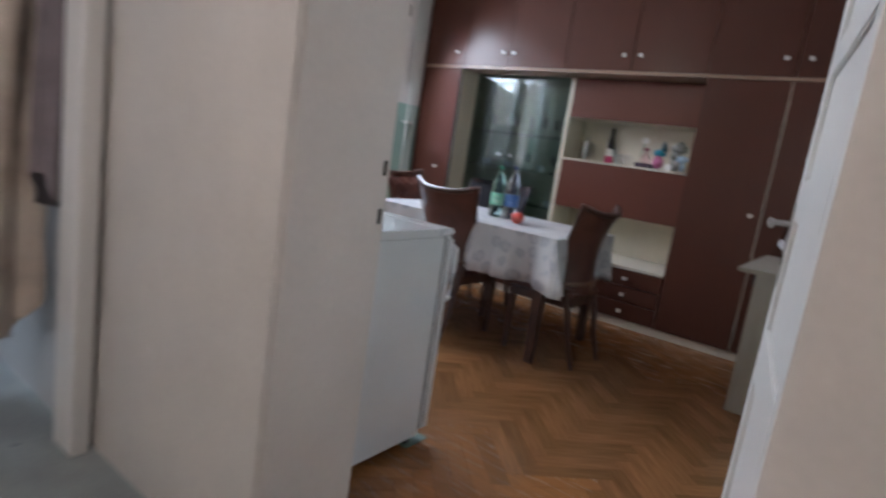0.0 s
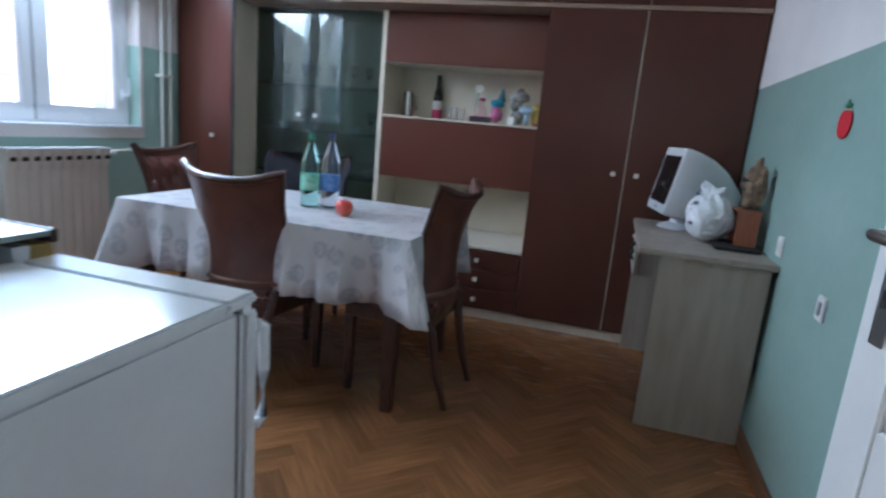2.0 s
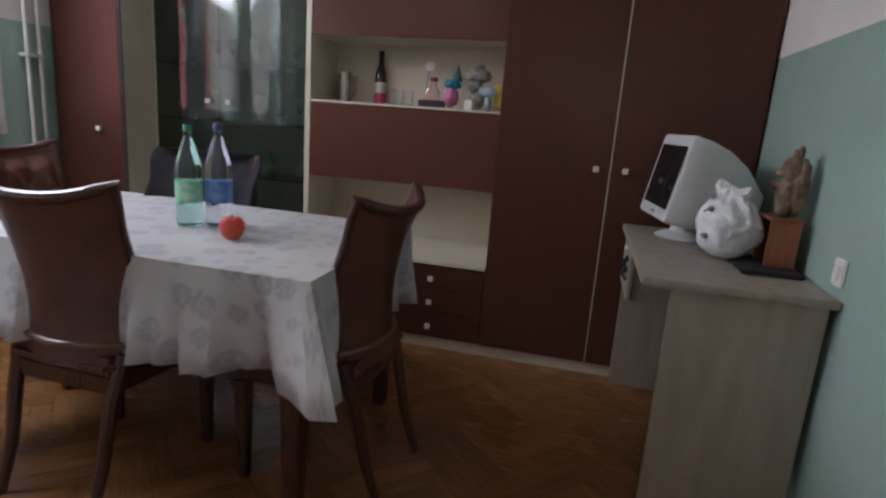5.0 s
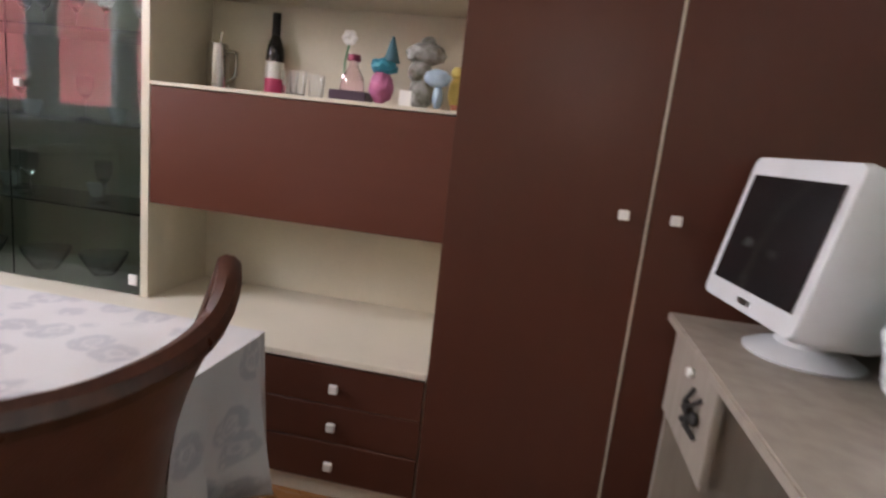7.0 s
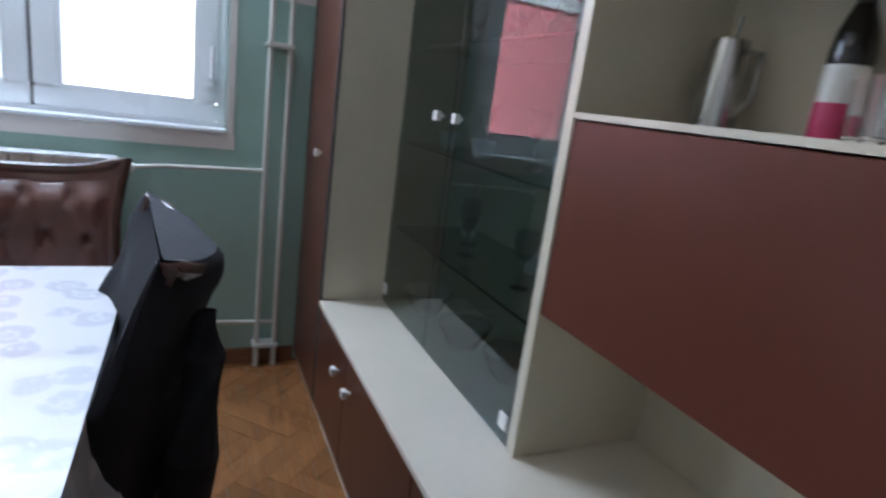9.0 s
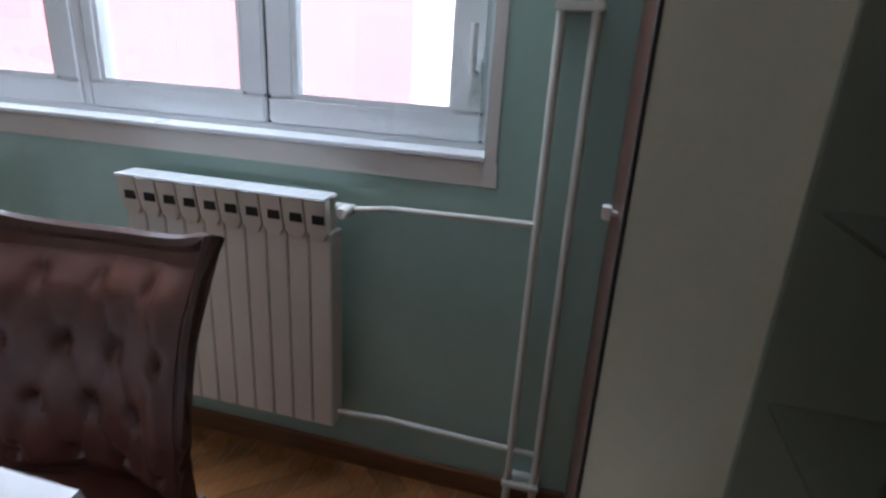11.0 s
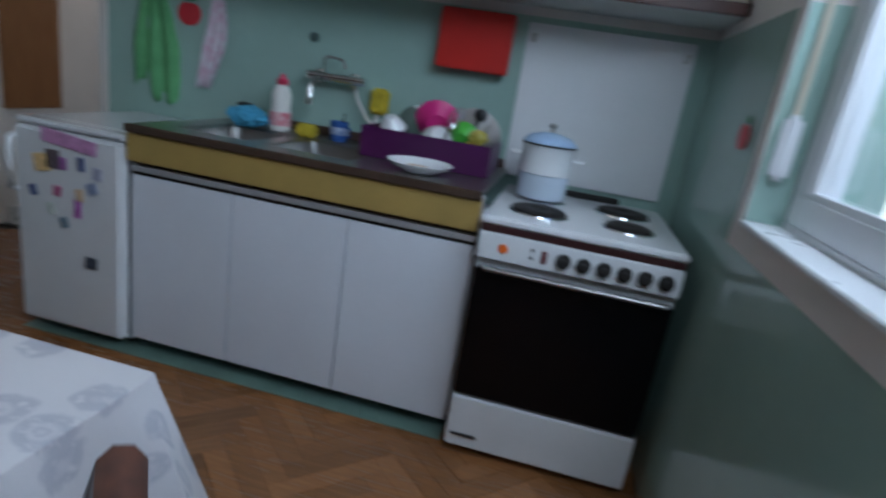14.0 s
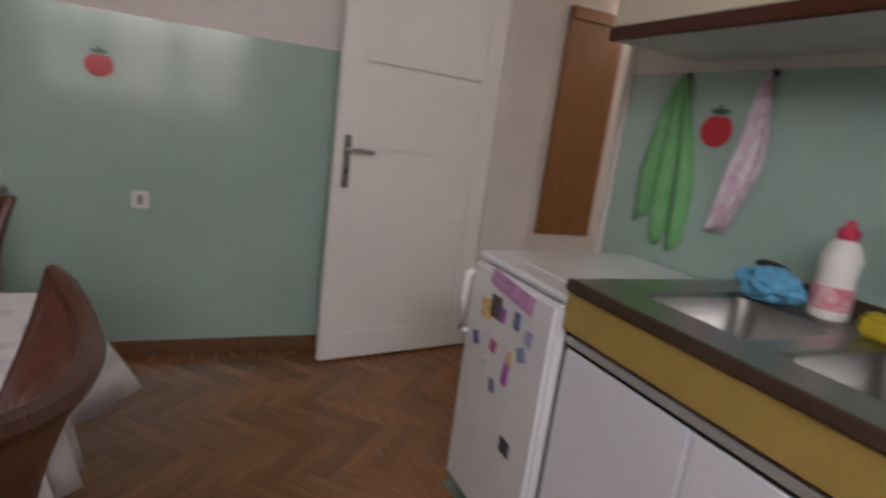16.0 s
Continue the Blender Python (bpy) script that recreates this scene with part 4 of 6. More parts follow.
# ---- Desk corner ----
desk = thing("desk", (3.55, 2.75, 0), "grey-oak computer desk with a drawer and dark kneehole", "desk")
DK0, DK1, DKX, DKZ = 2.17, 3.165, 3.245, 0.785
part("top", boxes((DKX, DK0 - 0.02, DKZ - 0.025, W - 0.004, DK1, DKZ)), DESKWOOD, desk, "", 0.004)
part("side_panel", boxes((DKX + 0.09, DK0, 0, W - 0.022, DK0 + 0.022, DKZ - 0.026)), DESKWOOD, desk, "", 0.002)
part("side_panel", boxes((DKX + 0.035, DK1 - 0.03, 0, W - 0.022, DK1 - 0.008, DKZ - 0.026)), DESKWOOD, desk, "", 0.002)
part("back_panel", boxes((W - 0.05, DK0 + 0.024, 0.25, W - 0.034, DK1 - 0.032, DKZ - 0.028)), DESKWOOD, desk)
dr = part("drawer", boxes((DKX + 0.02, 2.75, 0.53, DKX + 0.038, DK1 - 0.032, 0.753)), DESKWOOD, desk, "", 0.003)
part("drawer_box", boxes((DKX + 0.04, 2.76, 0.535, W - 0.06, DK1 - 0.034, 0.745)), DESKWOOD, desk)
for hy in (-0.03, 0.03):
    part("handle", join(tube([(DKX + 0.019, 2.86 + hy, 0.60), (DKX - 0.002, 2.86 + hy * 0.5, 0.625), (DKX + 0.004, 2.86, 0.64), (DKX - 0.002, 2.86 - hy * 0.5, 0.665), (DKX + 0.019, 2.86 - hy, 0.69)], 0.006, 8), blob((DKX + 0.008, 2.86 + hy, 0.645), 0.010, 0.016, 0.016, 0.2, 5, 2, hy)), DARK, dr, "dark ornate metal handle", 0, True)
part("knob", lathe([(0.010, 0), (0.013, 0.006), (0.011, 0.014), (0.003, 0.017)], (DKX + 0.003, 2.92, 0.715), 14, "x"), KNOBW, dr, "small pale knob", 0, True)
pc = thing("computer_tower", (3.6, 2.55, 0), "black computer tower in the desk's kneehole", "computer")
part("case", boxes((3.46, 2.36, 0.0, 3.69, 2.56, 0.42)), surface("black_plastic", (0.018, 0.018, 0.02), 0.45, 0, 0.1), pc, "", 0.006)
part("front_bezel", boxes((3.452, 2.365, 0.01, 3.459, 2.555, 0.41)), bpy.data.materials["black_plastic"], pc, "", 0.003)


def crt():
    """A tube monitor at the origin that faces -y."""
    mon = thing("crt_monitor", (3.47, 2.95, DKZ), "old pale-grey tube monitor with a dark screen on the desk", "monitor")
    plas = surface("pale_grey_plastic", (0.60, 0.61, 0.62), 0.42, 0, 0.04, 6, 160, 0.03)
    m = pose(3.325, 2.92, DKZ, 0, 0, -81) @ pose(0, 0, 0.05, -11, 0, 0)
    w, z0, z1 = 0.188, 0.035, 0.372
    bm = bmesh.new()
    secs = []
    for y, sx, a, b in ((0.0, w, z0, z1), (0.015, w + 0.004, z0 - 0.004, z1 + 0.004), (0.08, w, z0, z1 - 0.002), (0.16, w * 0.93, z0 + 0.01, z1 - 0.02), (0.25, w * 0.76, z0 + 0.03, z1 - 0.06), (0.33, w * 0.58, z0 + 0.05, z1 - 0.12), (0.36, w * 0.52, z0 + 0.06, z1 - 0.14)):
        ring = []
        for cx, cz, a0 in ((sx - 0.02, b - 0.02, 0), (-sx + 0.02, b - 0.02, 90), (-sx + 0.02, a + 0.02, 180), (sx - 0.02, a + 0.02, 270)):
            for k in range(4):
                t = radians(a0 + 30 * k)
                ring.append(bm.verts.new((cx + 0.02 * math.cos(t), y, cz + 0.02 * math.sin(t))))
        secs.append(ring)
    for a, b in zip(secs, secs[1:]):
        for k in range(len(a)):
            bm.faces.new((a[k], a[(k + 1) % len(a)], b[(k + 1) % len(a)], b[k]))
    bm.faces.new(secs[0])
    bm.faces.new(secs[-1][::-1])
    bmesh.ops.recalc_face_normals(bm, faces=bm.faces)
    bm.transform(m)
    part("housing", bm, plas, mon, "", 0, True)
    sc = bmesh.new()
    g = [[sc.verts.new((-0.162 + 0.324 * i / 10, -0.003 - 0.010 * (1 - (i / 5 - 1) ** 2) * (1 - (j / 4 - 1) ** 2), 0.080 + 0.25 * j / 8)) for i in range(11)] for j in range(9)]
    for j in range(8):
        for i in range(10):
            sc.faces.new((g[j][i], g[j][i + 1], g[j + 1][i + 1], g[j + 1][i]))
    sc.transform(m)
    part("screen", sc, surface("dark_screen_glass", (0.012, 0.012, 0.013), 0.12, 0, 0.05), mon, "dark curved glass screen", 0, True)
    btn = boxes((-0.02, -0.005, 0.05, 0.02, 0.001, 0.062))
    btn.transform(m)
    part("button", btn, STEEL, mon)
    part("foot", lathe([(0.115, 0), (0.118, 0.006), (0.10, 0.016), (0.06, 0.03), (0.055, 0.075)], (3.475, 2.935, DKZ + 0.001), 28), plas, mon, "round swivel foot", 0, True)
    return mon


crt()
BAGX, BAGY, BAGZ = 3.55, 2.585, 0.7855
BAGM = surface("thin_white_plastic", (0.78, 0.79, 0.82), 0.24, 0, 0.06, 14, 70, 0.35)
bagt = thing("plastic_bag", (BAGX, BAGY, BAGZ), "crumpled white plastic carrier bag standing on the desk", "bag")


def crumpled(centre, rx, ry, h, lean, seed):
    """A filled thin bag: creased all over, gathered to a neck at the top."""
    bm = bmesh.new()
    bmesh.ops.create_icosphere(bm, subdivisions=5, radius=1)
    off = Vector((seed, seed * 2.3, 1.7))
    for v in bm.verts:
        c = v.co.copy()
        ridge = lambda k: 1 - abs(noise.noise(c * k + off)) * 2
        n = noise.noise(c * 1.4 + off) * 0.16 + ridge(2.6) * 0.07 + ridge(5.5) * 0.045 + ridge(11) * 0.02 - 0.10
        t = (c.z + 1) / 2
        neck = 1 - 0.62 * max(0, (t - 0.55) / 0.45) ** 1.3
        pleat = 1 + 0.12 * math.sin(math.atan2(c.y, c.x) * 9 + 3 * t + seed) * max(0, t - 0.5) * 2
        p = Vector((c.x * rx * neck * pleat * (1 + n), c.y * ry * neck * pleat * (1 + n), t * h * (1 + 0.4 * n)))
        p.z = max(p.z, 0.0)
        v.co = p + Vector((lean[0] * t * t, lean[1] * t * t, 0)) + Vector(centre)
    return bm


part("sack", crumpled((BAGX, BAGY, BAGZ), 0.115, 0.125, 0.255, (0.0, 0.02), 3.0), BAGM, bagt, "", 0, True)
for dx, dy, ln, sd in ((-0.02, 0.05, 0.075, 1.0), (0.03, -0.02, 0.06, 5.0)):
    part("ear", crumpled((BAGX + dx * 0.5, BAGY + dy * 0.6 + 0.01, BAGZ + 0.20), 0.034, 0.030, ln, (dx, dy), sd), BAGM, bagt, "knotted bag handle", 0, True)
GPRINT = surface("grey_print", (0.22, 0.22, 0.27), 0.5)
for dy, dz, w in ((-0.045, 0.175, 0.020), (0.0, 0.16, 0.024), (0.015, 0.215, 0.018), (-0.07, 0.085, 0.016)):
    part("print_mark", blob((BAGX - 0.085 + 0.25 * max(0, dz - 0.13), BAGY + dy, BAGZ + dz), 0.012, w, 0.010, 0.4, 5, 2, dz * 9), GPRINT, bagt, "grey printed mark", 0, True)
tray = thing("dark_board", (3.66, 2.49, 0.785), "thin black board lying on the desk", "board")
part("sheet", boxes((3.56, 2.36, 0.786, 3.745, 2.66, 0.8)), DARK, tray, "", 0.004)
wb = thing("wooden_box", (3.69, 2.52, 0.801), "open reddish-brown wooden box on the desk", "box")
RED = wood("reddish_wood", (0.30, 0.10, 0.05), (0.22, 0.07, 0.035), 0.4, 2)
part("wall_panel", boxes((3.645, 2.45, 0.801, 3.735, 2.462, 0.95)), RED, wb, "", 0.002)
part("wall_panel", boxes((3.725, 2.463, 0.801, 3.735, 2.58, 0.95)), RED, wb, "", 0.002)
part("wall_panel", boxes((3.645, 2.581, 0.801, 3.735, 2.593, 0.95)), RED, wb, "", 0.002)
part("lid", boxes((3.64, 2.445, 0.951, 3.74, 2.60, 0.961)), RED, wb, "", 0.002)
fig = join(blob((3.70, 2.53, 1.025), 0.036, 0.046, 0.068, 0.22, 2.5, 3, 1), blob((3.697, 2.515, 1.118), 0.033, 0.040, 0.042, 0.15, 3, 3, 2), blob((3.672, 2.535, 1.105), 0.018, 0.026, 0.015, 0.15, 3, 2, 4),
           blob((3.672, 2.575, 1.06), 0.016, 0.036, 0.018, 0.2, 3, 2, 9), blob((3.72, 2.495, 1.06), 0.026, 0.03, 0.095, 0.25, 3, 3, 6), blob((3.705, 2.50, 1.172), 0.011, 0.012, 0.022, 0.2, 3, 2, 5),
           blob((3.70, 2.535, 1.165), 0.010, 0.011, 0.018, 0.2, 3, 2, 7), blob((3.675, 2.49, 0.985), 0.022, 0.018, 0.024, 0.2, 3, 2, 3))
tagged(part("figurine", fig, surface("brown_cream_fur", (0.28, 0.19, 0.12), 0.9, 0, 0.1, 16, 220, 0.5, (0.03, 0.016, 0.010)), None, "", 0, True), "small brown and cream animal figurine on a wooden box", "figurine")

# ---- Stickers, switches on the green walls ----
STRED = surface("red_sticker", (0.62, 0.03, 0.045), 0.35, 0, 0.05)
STGRN = surface("green_sticker", (0.06, 0.22, 0.10), 0.4, 0, 0.05)


def fruit_sticker(place, turn, s=1.0):
    bm = bmesh.new()
    pts = []
    for k in range(28):
        a = 2 * math.pi * k / 28
        r = 0.052 * (1 + 0.10 * math.cos(2 * a) - 0.12 * max(0, math.sin(a)) ** 6)
        pts.append((r * math.cos(a) * 0.95, 0.0, r * math.sin(a)))
    f = [bm.verts.new((x, 0, z)) for x, _, z in pts]
    b = [bm.verts.new((x, 0.003, z)) for x, _, z in pts]
    bm.faces.new(f)
    bm.faces.new(b[::-1])
    for k in range(28):
        bm.faces.new((f[k], b[k], b[(k + 1) % 28], f[(k + 1) % 28]))
    bmesh.ops.recalc_face_normals(bm, faces=bm.faces)
    m = Matrix.Translation(place) @ pose(0, 0, 0, 0, 0, turn) @ Matrix.Diagonal((s, 1, s, 1))
    st = thing("fruit_sticker", place, "flat red apple sticker with green leaf on the wall", "sticker", "apple stickers")
    bm.transform(m)
    part("fruit", bm, STRED, st)
    lf = boxes((-0.03, 0.0, 0.050, 0.03, 0.003, 0.062), (-0.006, 0.0, 0.046, 0.006, 0.003, 0.072))
    lf.transform(m)
    part("leaf", lf, STGRN, st)


fruit_sticker((W - 0.0045, 1.82, 1.318), 90)
fruit_sticker((2.255, KY + 0.0045, 1.352), 0, 1.1)
fruit_sticker((0.0045, 0.62, 1.22), -90, 0.8)
for y, z in ((1.66, 0.755), (2.21, 0.855)):
    sw = thing("wall_socket", (W, y, z), "small white wall socket on the green wall", "socket", "wall sockets")
    part("plate", boxes((W - 0.009, y - 0.035, z - 0.04, W - 0.001, y + 0.035, z + 0.04)), KNOBW, sw, "", 0.004)
    part("rocker", boxes((W - 0.014, y - 0.012, z - 0.022, W - 0.0095, y + 0.012, z + 0.022)), surface("grey_rocker", (0.3, 0.3, 0.3), 0.4) if y < 2.0 else KNOBW, sw, "", 0.002)

# ---- Niche things ----
NZ = 1.2505
NY = 3.61
PEWTER = surface("pewter", (0.55, 0.54, 0.52), 0.25, 1.0, 0.08, 8, 90, 0.03)
sh = thing("steel_shaker", (1.60, 3.69, NZ), "tall steel cocktail jug in the niche", "jug")
part("body", lathe([(0.038, 0), (0.042, 0.005), (0.040, 0.12), (0.036, 0.17), (0.033, 0.172)], (1.60, 3.69, NZ), 24), PEWTER, sh, "", 0, True)
part("handle", tube([(1.64, 3.69, NZ + 0.15), (1.675, 3.69, NZ + 0.145), (1.675, 3.69, NZ + 0.06), (1.64, 3.69, NZ + 0.03)], 0.005, 8), PEWTER, sh, "", 0, True)
part("stirrer", tube([(1.605, 3.69, NZ + 0.16), (1.615, 3.69, NZ + 0.215)], 0.004, 8), PEWTER, sh)
wbm = thing("wine_bottle", (1.815, 3.725, NZ), "dark wine bottle with a white and pink label in the niche", "bottle")
part("glass_body", lathe([(0.032, 0), (0.034, 0.004), (0.034, 0.145), (0.030, 0.18), (0.0145, 0.225), (0.0135, 0.285), (0.0145, 0.295)], (1.815, 3.725, NZ), 26), surface("dark_bottle_glass", (0.012, 0.010, 0.009), 0.08, 0, 0.1), wbm, "", 0, True)
part("label", lathe([(0.0343, 0), (0.0346, 0.001), (0.0346, 0.085), (0.0343, 0.086)], (1.815, 3.725, NZ + 0.04), 26), KNOBW, wbm, "white paper label", 0, True)
part("label_patch", lathe([(0.0348, 0), (0.0351, 0.001), (0.0351, 0.06), (0.0348, 0.061)], (1.815, 3.725, NZ + 0.004), 26), surface("pink_label", (0.62, 0.05, 0.15), 0.5), wbm, "pink lower label", 0, True)
part("neck_foil", lathe([(0.0148, 0), (0.0155, 0.002), (0.0155, 0.078), (0.014, 0.083)], (1.815, 3.725, NZ + 0.22), 20), DARK, wbm, "black foil", 0, True)
CLEARG = glass("clear_tumbler_glass", (0.95, 0.96, 0.97))
for x, y in ((1.93, 3.62), (1.985, 3.57), (2.01, 3.67)):
    g = thing("tumbler", (x, y, NZ), "small clear drinking glass in the niche", "glass", "glasses in the niche")
    part("cup", lathe([(0.022, 0), (0.024, 0.003), (0.030, 0.09), (0.0285, 0.09), (0.022, 0.012), (0.002, 0.010)], (x, y, NZ), 20), CLEARG, g, "", 0, True)
pk = thing("perfume_bottle", (2.17, NY, NZ), "pink-capped clear bottle on a dark box in the niche", "bottle")
part("flask", lathe([(0.042, 0), (0.044, 0.005), (0.038, 0.045), (0.018, 0.08), (0.015, 0.10)], (2.17, NY, NZ + 0.041), 24), glass("pink_tint_glass", (0.95, 0.72, 0.80)), pk, "", 0, True)
part("cap", lathe([(0.022, 0), (0.024, 0.004), (0.022, 0.022)], (2.17, NY, NZ + 0.142), 18), surface("maroon_cap", (0.25, 0.03, 0.07), 0.35), pk, "maroon cap", 0, True)
part("base_box", boxes((2.10, NY - 0.045, NZ, 2.235, NY + 0.045, NZ + 0.04)), surface("dark_violet_box", (0.05, 0.018, 0.04), 0.4), pk, "dark violet box", 0.004)
fl = thing("paper_flower", (2.115, 3.66, NZ), "pale paper flower in a thin vase", "flower")
part("stem", tube([(2.115, 3.66, NZ), (2.12, 3.655, NZ + 0.15), (2.135, 3.65, NZ + 0.215)], 0.0035, 6), STGRN, fl)
for k in range(6):
    a = k * math.pi / 3
    part("petal", blob((2.135 + 0.016 * math.cos(a), 3.645, NZ + 0.225 + 0.016 * math.sin(a)), 0.014, 0.006, 0.012, 0.2, 3, 2, k), KNOBW, fl)
gb = thing("gift_bag", (2.275, NY, NZ), "small pink and turquoise gift pouch in the niche", "pouch")
part("pouch", blob((2.275, NY, NZ + 0.065), 0.042, 0.038, 0.058, 0.2, 3, 3, 3, -0.065), surface("pink_cloth", (0.50, 0.14, 0.28), 0.6, 0, 0.15, 20), gb, "", 0, True)
part("ruffle", blob((2.28, NY, NZ + 0.135), 0.046, 0.042, 0.028, 0.35, 5, 3, 8), surface("turquoise_cloth", (0.02, 0.26, 0.36), 0.6, 0, 0.15, 20), gb, "turquoise ruffle", 0, True)
part("tip", lathe([(0.03, 0), (0.018, 0.04), (0.004, 0.085)], (2.305, NY, NZ + 0.15), 12), surface("teal_cloth", (0.06, 0.16, 0.20), 0.7, 0, 0.15, 20), gb, "pointed teal tip", 0, True)
doll = join(blob((2.42, NY, NZ + 0.055), 0.045, 0.04, 0.055, 0.15, 3, 3, 1, -0.055), blob((2.41, NY - 0.005, NZ + 0.125), 0.042, 0.038, 0.04, 0.08, 3, 3, 2), blob((2.425, NY, NZ + 0.185), 0.068, 0.055, 0.038, 0.22, 3, 3, 5), blob((2.43, NY, NZ + 0.225), 0.026, 0.025, 0.02, 0.3, 5, 2, 7))
tagged(part("hat_doll", doll, surface("doll_cloth", (0.40, 0.39, 0.38), 0.85, 0, 0.12, 22, 200, 0.3, (0.08, 0.075, 0.045)), None, "", 0, True), "small plain stuffed figure with a wide olive hat", "doll")
st = tagged(part("fish_ornament", join(blob((2.495, 3.50, NZ + 0.10), 0.045, 0.018, 0.028, 0.2, 4, 3, 3), blob((2.50, 3.51, NZ + 0.04), 0.018, 0.018, 0.04, 0.2, 4, 2, 4, -0.04)), surface("pale_blue_glaze", (0.36, 0.48, 0.58), 0.25, 0, 0.1, 25), None, "", 0, True), "pale blue glazed ornament in the niche", "ornament")
yb = tagged(part("yellow_ornament", join(blob((2.555, 3.56, NZ + 0.06), 0.03, 0.03, 0.06, 0.2, 3, 3, 9, -0.06), blob((2.55, 3.555, NZ + 0.125), 0.022, 0.022, 0.022, 0.2, 3, 2, 2)), surface("yellow_cloth", (0.55, 0.42, 0.12), 0.8, 0, 0.15, 20), None, "", 0, True), "small yellow ornament in the niche", "ornament")
card = tagged(part("small_card", boxes((2.385, 3.455, NZ, 2.425, 3.459, NZ + 0.05)), KNOBW, None, "", 0.0005), "little white card standing in the niche", "card")
tagged(part("brown_dish", lathe([(0.03, 0), (0.035, 0.018), (0.033, 0.018), (0.026, 0.006)], (2.585, 3.47, NZ), 18), RED, None, "", 0, True), "small brown dish in the niche", "dish")

# glassware behind the smoked doors
rng = random.Random(4)
for z, kind in ((0.4815, 0), (0.7785, 1), (1.0885, 1), (1.4085, 1)):
    for k in range(6 if kind else 3):
        x = 0.60 + (k + rng.uniform(0.1, 0.6)) * (0.82 / (6 if kind else 3))
        y = rng.uniform(3.53, 3.70)
        if kind and rng.random() < 0.6:
            g = thing("stem_glass", (x, y, z), "clear stemmed glass in the display cabinet", "glass", "glassware in the display cabinet")
            part("cup", lathe([(0.028, 0), (0.027, 0.003), (0.004, 0.008), (0.0035, 0.07), (0.020, 0.09), (0.030, 0.125), (0.029, 0.16), (0.0275, 0.16), (0.028, 0.125), (0.018, 0.094), (0.001, 0.085)], (x, y, z), 16), CLEARG, g, "", 0, True)
        elif kind:
            g = thing("teacup", (x, y, z), "white porcelain cup in the display cabinet", "cup", "cups in the display cabinet")
            part("cup", lathe([(0.02, 0), (0.024, 0.004), (0.038, 0.055), (0.036, 0.055), (0.022, 0.008), (0.002, 0.007)], (x, y, z), 18), ENAMEL, g, "", 0, True)
            part("handle", tube([(x + 0.035, y, z + 0.045), (x + 0.055, y, z + 0.04), (x + 0.052, y, z + 0.02), (x + 0.028, y, z + 0.014)], 0.003, 6), ENAMEL, g, "", 0, True)
        else:
            g = thing("glass_bowl", (x, y, z), "cut-glass bowl on the cabinet floor", "bowl", "bowls in the display cabinet")
            part("bowl", lathe([(0.04, 0), (0.045, 0.006), (0.085, 0.07), (0.088, 0.085), (0.083, 0.085), (0.078, 0.07), (0.04, 0.014), (0.002, 0.012)], (x, y, z), 24), CLEARG, g, "", 0, True)

# ---- Radiator and pipes ----
rad = thing("radiator", (0.07, 2.22, 0.2), "cream sectional radiator under the window", "radiator")
RY0, NS, SW = 1.866, 10, 0.0636
for k in range(NS):
    y0 = RY0 + k * SW
    c = y0 + SW / 2
    part("section", boxes((0.035, y0 + 0.0015, 0.20, 0.108, y0 + SW - 0.0015, 0.795), (0.045, y0 + 0.012, 0.795, 0.085, y0 + SW - 0.012, 0.888)), RADIATOR, rad, "", 0.003)
    fin = bmesh.new()
    prof = [(-0.026, 0.0), (0.026, 0.0), (0.026, 0.075), (-0.026, 0.075)]
    low = [(-0.0288, -0.026), (-0.015, -0.050), (0.015, -0.050), (0.0288, -0.026)]
    poly = low + [(0.0288, 0.059), (-0.0288, 0.059)]
    a = [fin.verts.new((0.106, c + p[0], 0.828 + p[1])) for p in poly]
    b = [fin.verts.new((0.1195 + 0.17 * (p[1] + 0.048), c + p[0], 0.828 + p[1])) for p in poly]
    fin.faces.new(a)
    fin.faces.new(b[::-1])
    for i in range(6):
        fin.faces.new((a[i], b[i], b[(i + 1) % 6], a[(i + 1) % 6]))
    bmesh.ops.recalc_face_normals(fin, faces=fin.faces)
    part("grille_fin", fin, RADIATOR, rad)
    part("grille_slot", boxes((0.1205, c - 0.010, 0.826, 0.1318, c + 0.024, 0.850)), DARK, rad, "dark air slot")
part("cover_plate", boxes((0.055, RY0 - 0.002, 0.889, 0.141, RY0 + NS * SW - 0.004, 0.896)), ENAMEL, rad, "glossy white top plate", 0.003)
for k in range(1, NS):
    part("plate_joint", boxes((0.058, RY0 + k * SW - 0.0012, 0.8962, 0.138, RY0 + k * SW + 0.0012, 0.8968)), PIPE, rad, "thin joint in the top plate")
for y in (RY0 + 0.06, RY0 + NS * SW - 0.06):
    part("bracket", boxes((0.0, y - 0.01, 0.55, 0.036, y + 0.01, 0.60)), STEEL, rad)
vy = RY0 + NS * SW
va = part("valve", tube([(0.075, vy, 0.862), (0.075, vy + 0.03, 0.862), (0.075, vy + 0.05, 0.862)], 0.014, 12), PIPE, rad, "", 0, True)
part("valve_cap", lathe([(0.015, 0), (0.017, 0.006), (0.017, 0.035), (0.013, 0.042)], (0.085, vy + 0.036, 0.862), 18, "x"), KNOBW, va, "white round valve cap", 0, True)
pipes = thing("heating_pipes", (0.045, 3.05, 0), "cream-painted vertical heating pipes beside the window", "pipes")
part("riser", tube([(0.045, 3.02, 0), (0.045, 3.02, 1.2), (0.045, 3.02, H)], 0.011, 12), PIPE, pipes, "", 0, True)
part("riser", tube([(0.045, 3.095, 0), (0.045, 3.095, 1.2), (0.045, 3.095, H)], 0.011, 12), PIPE, pipes, "", 0, True)
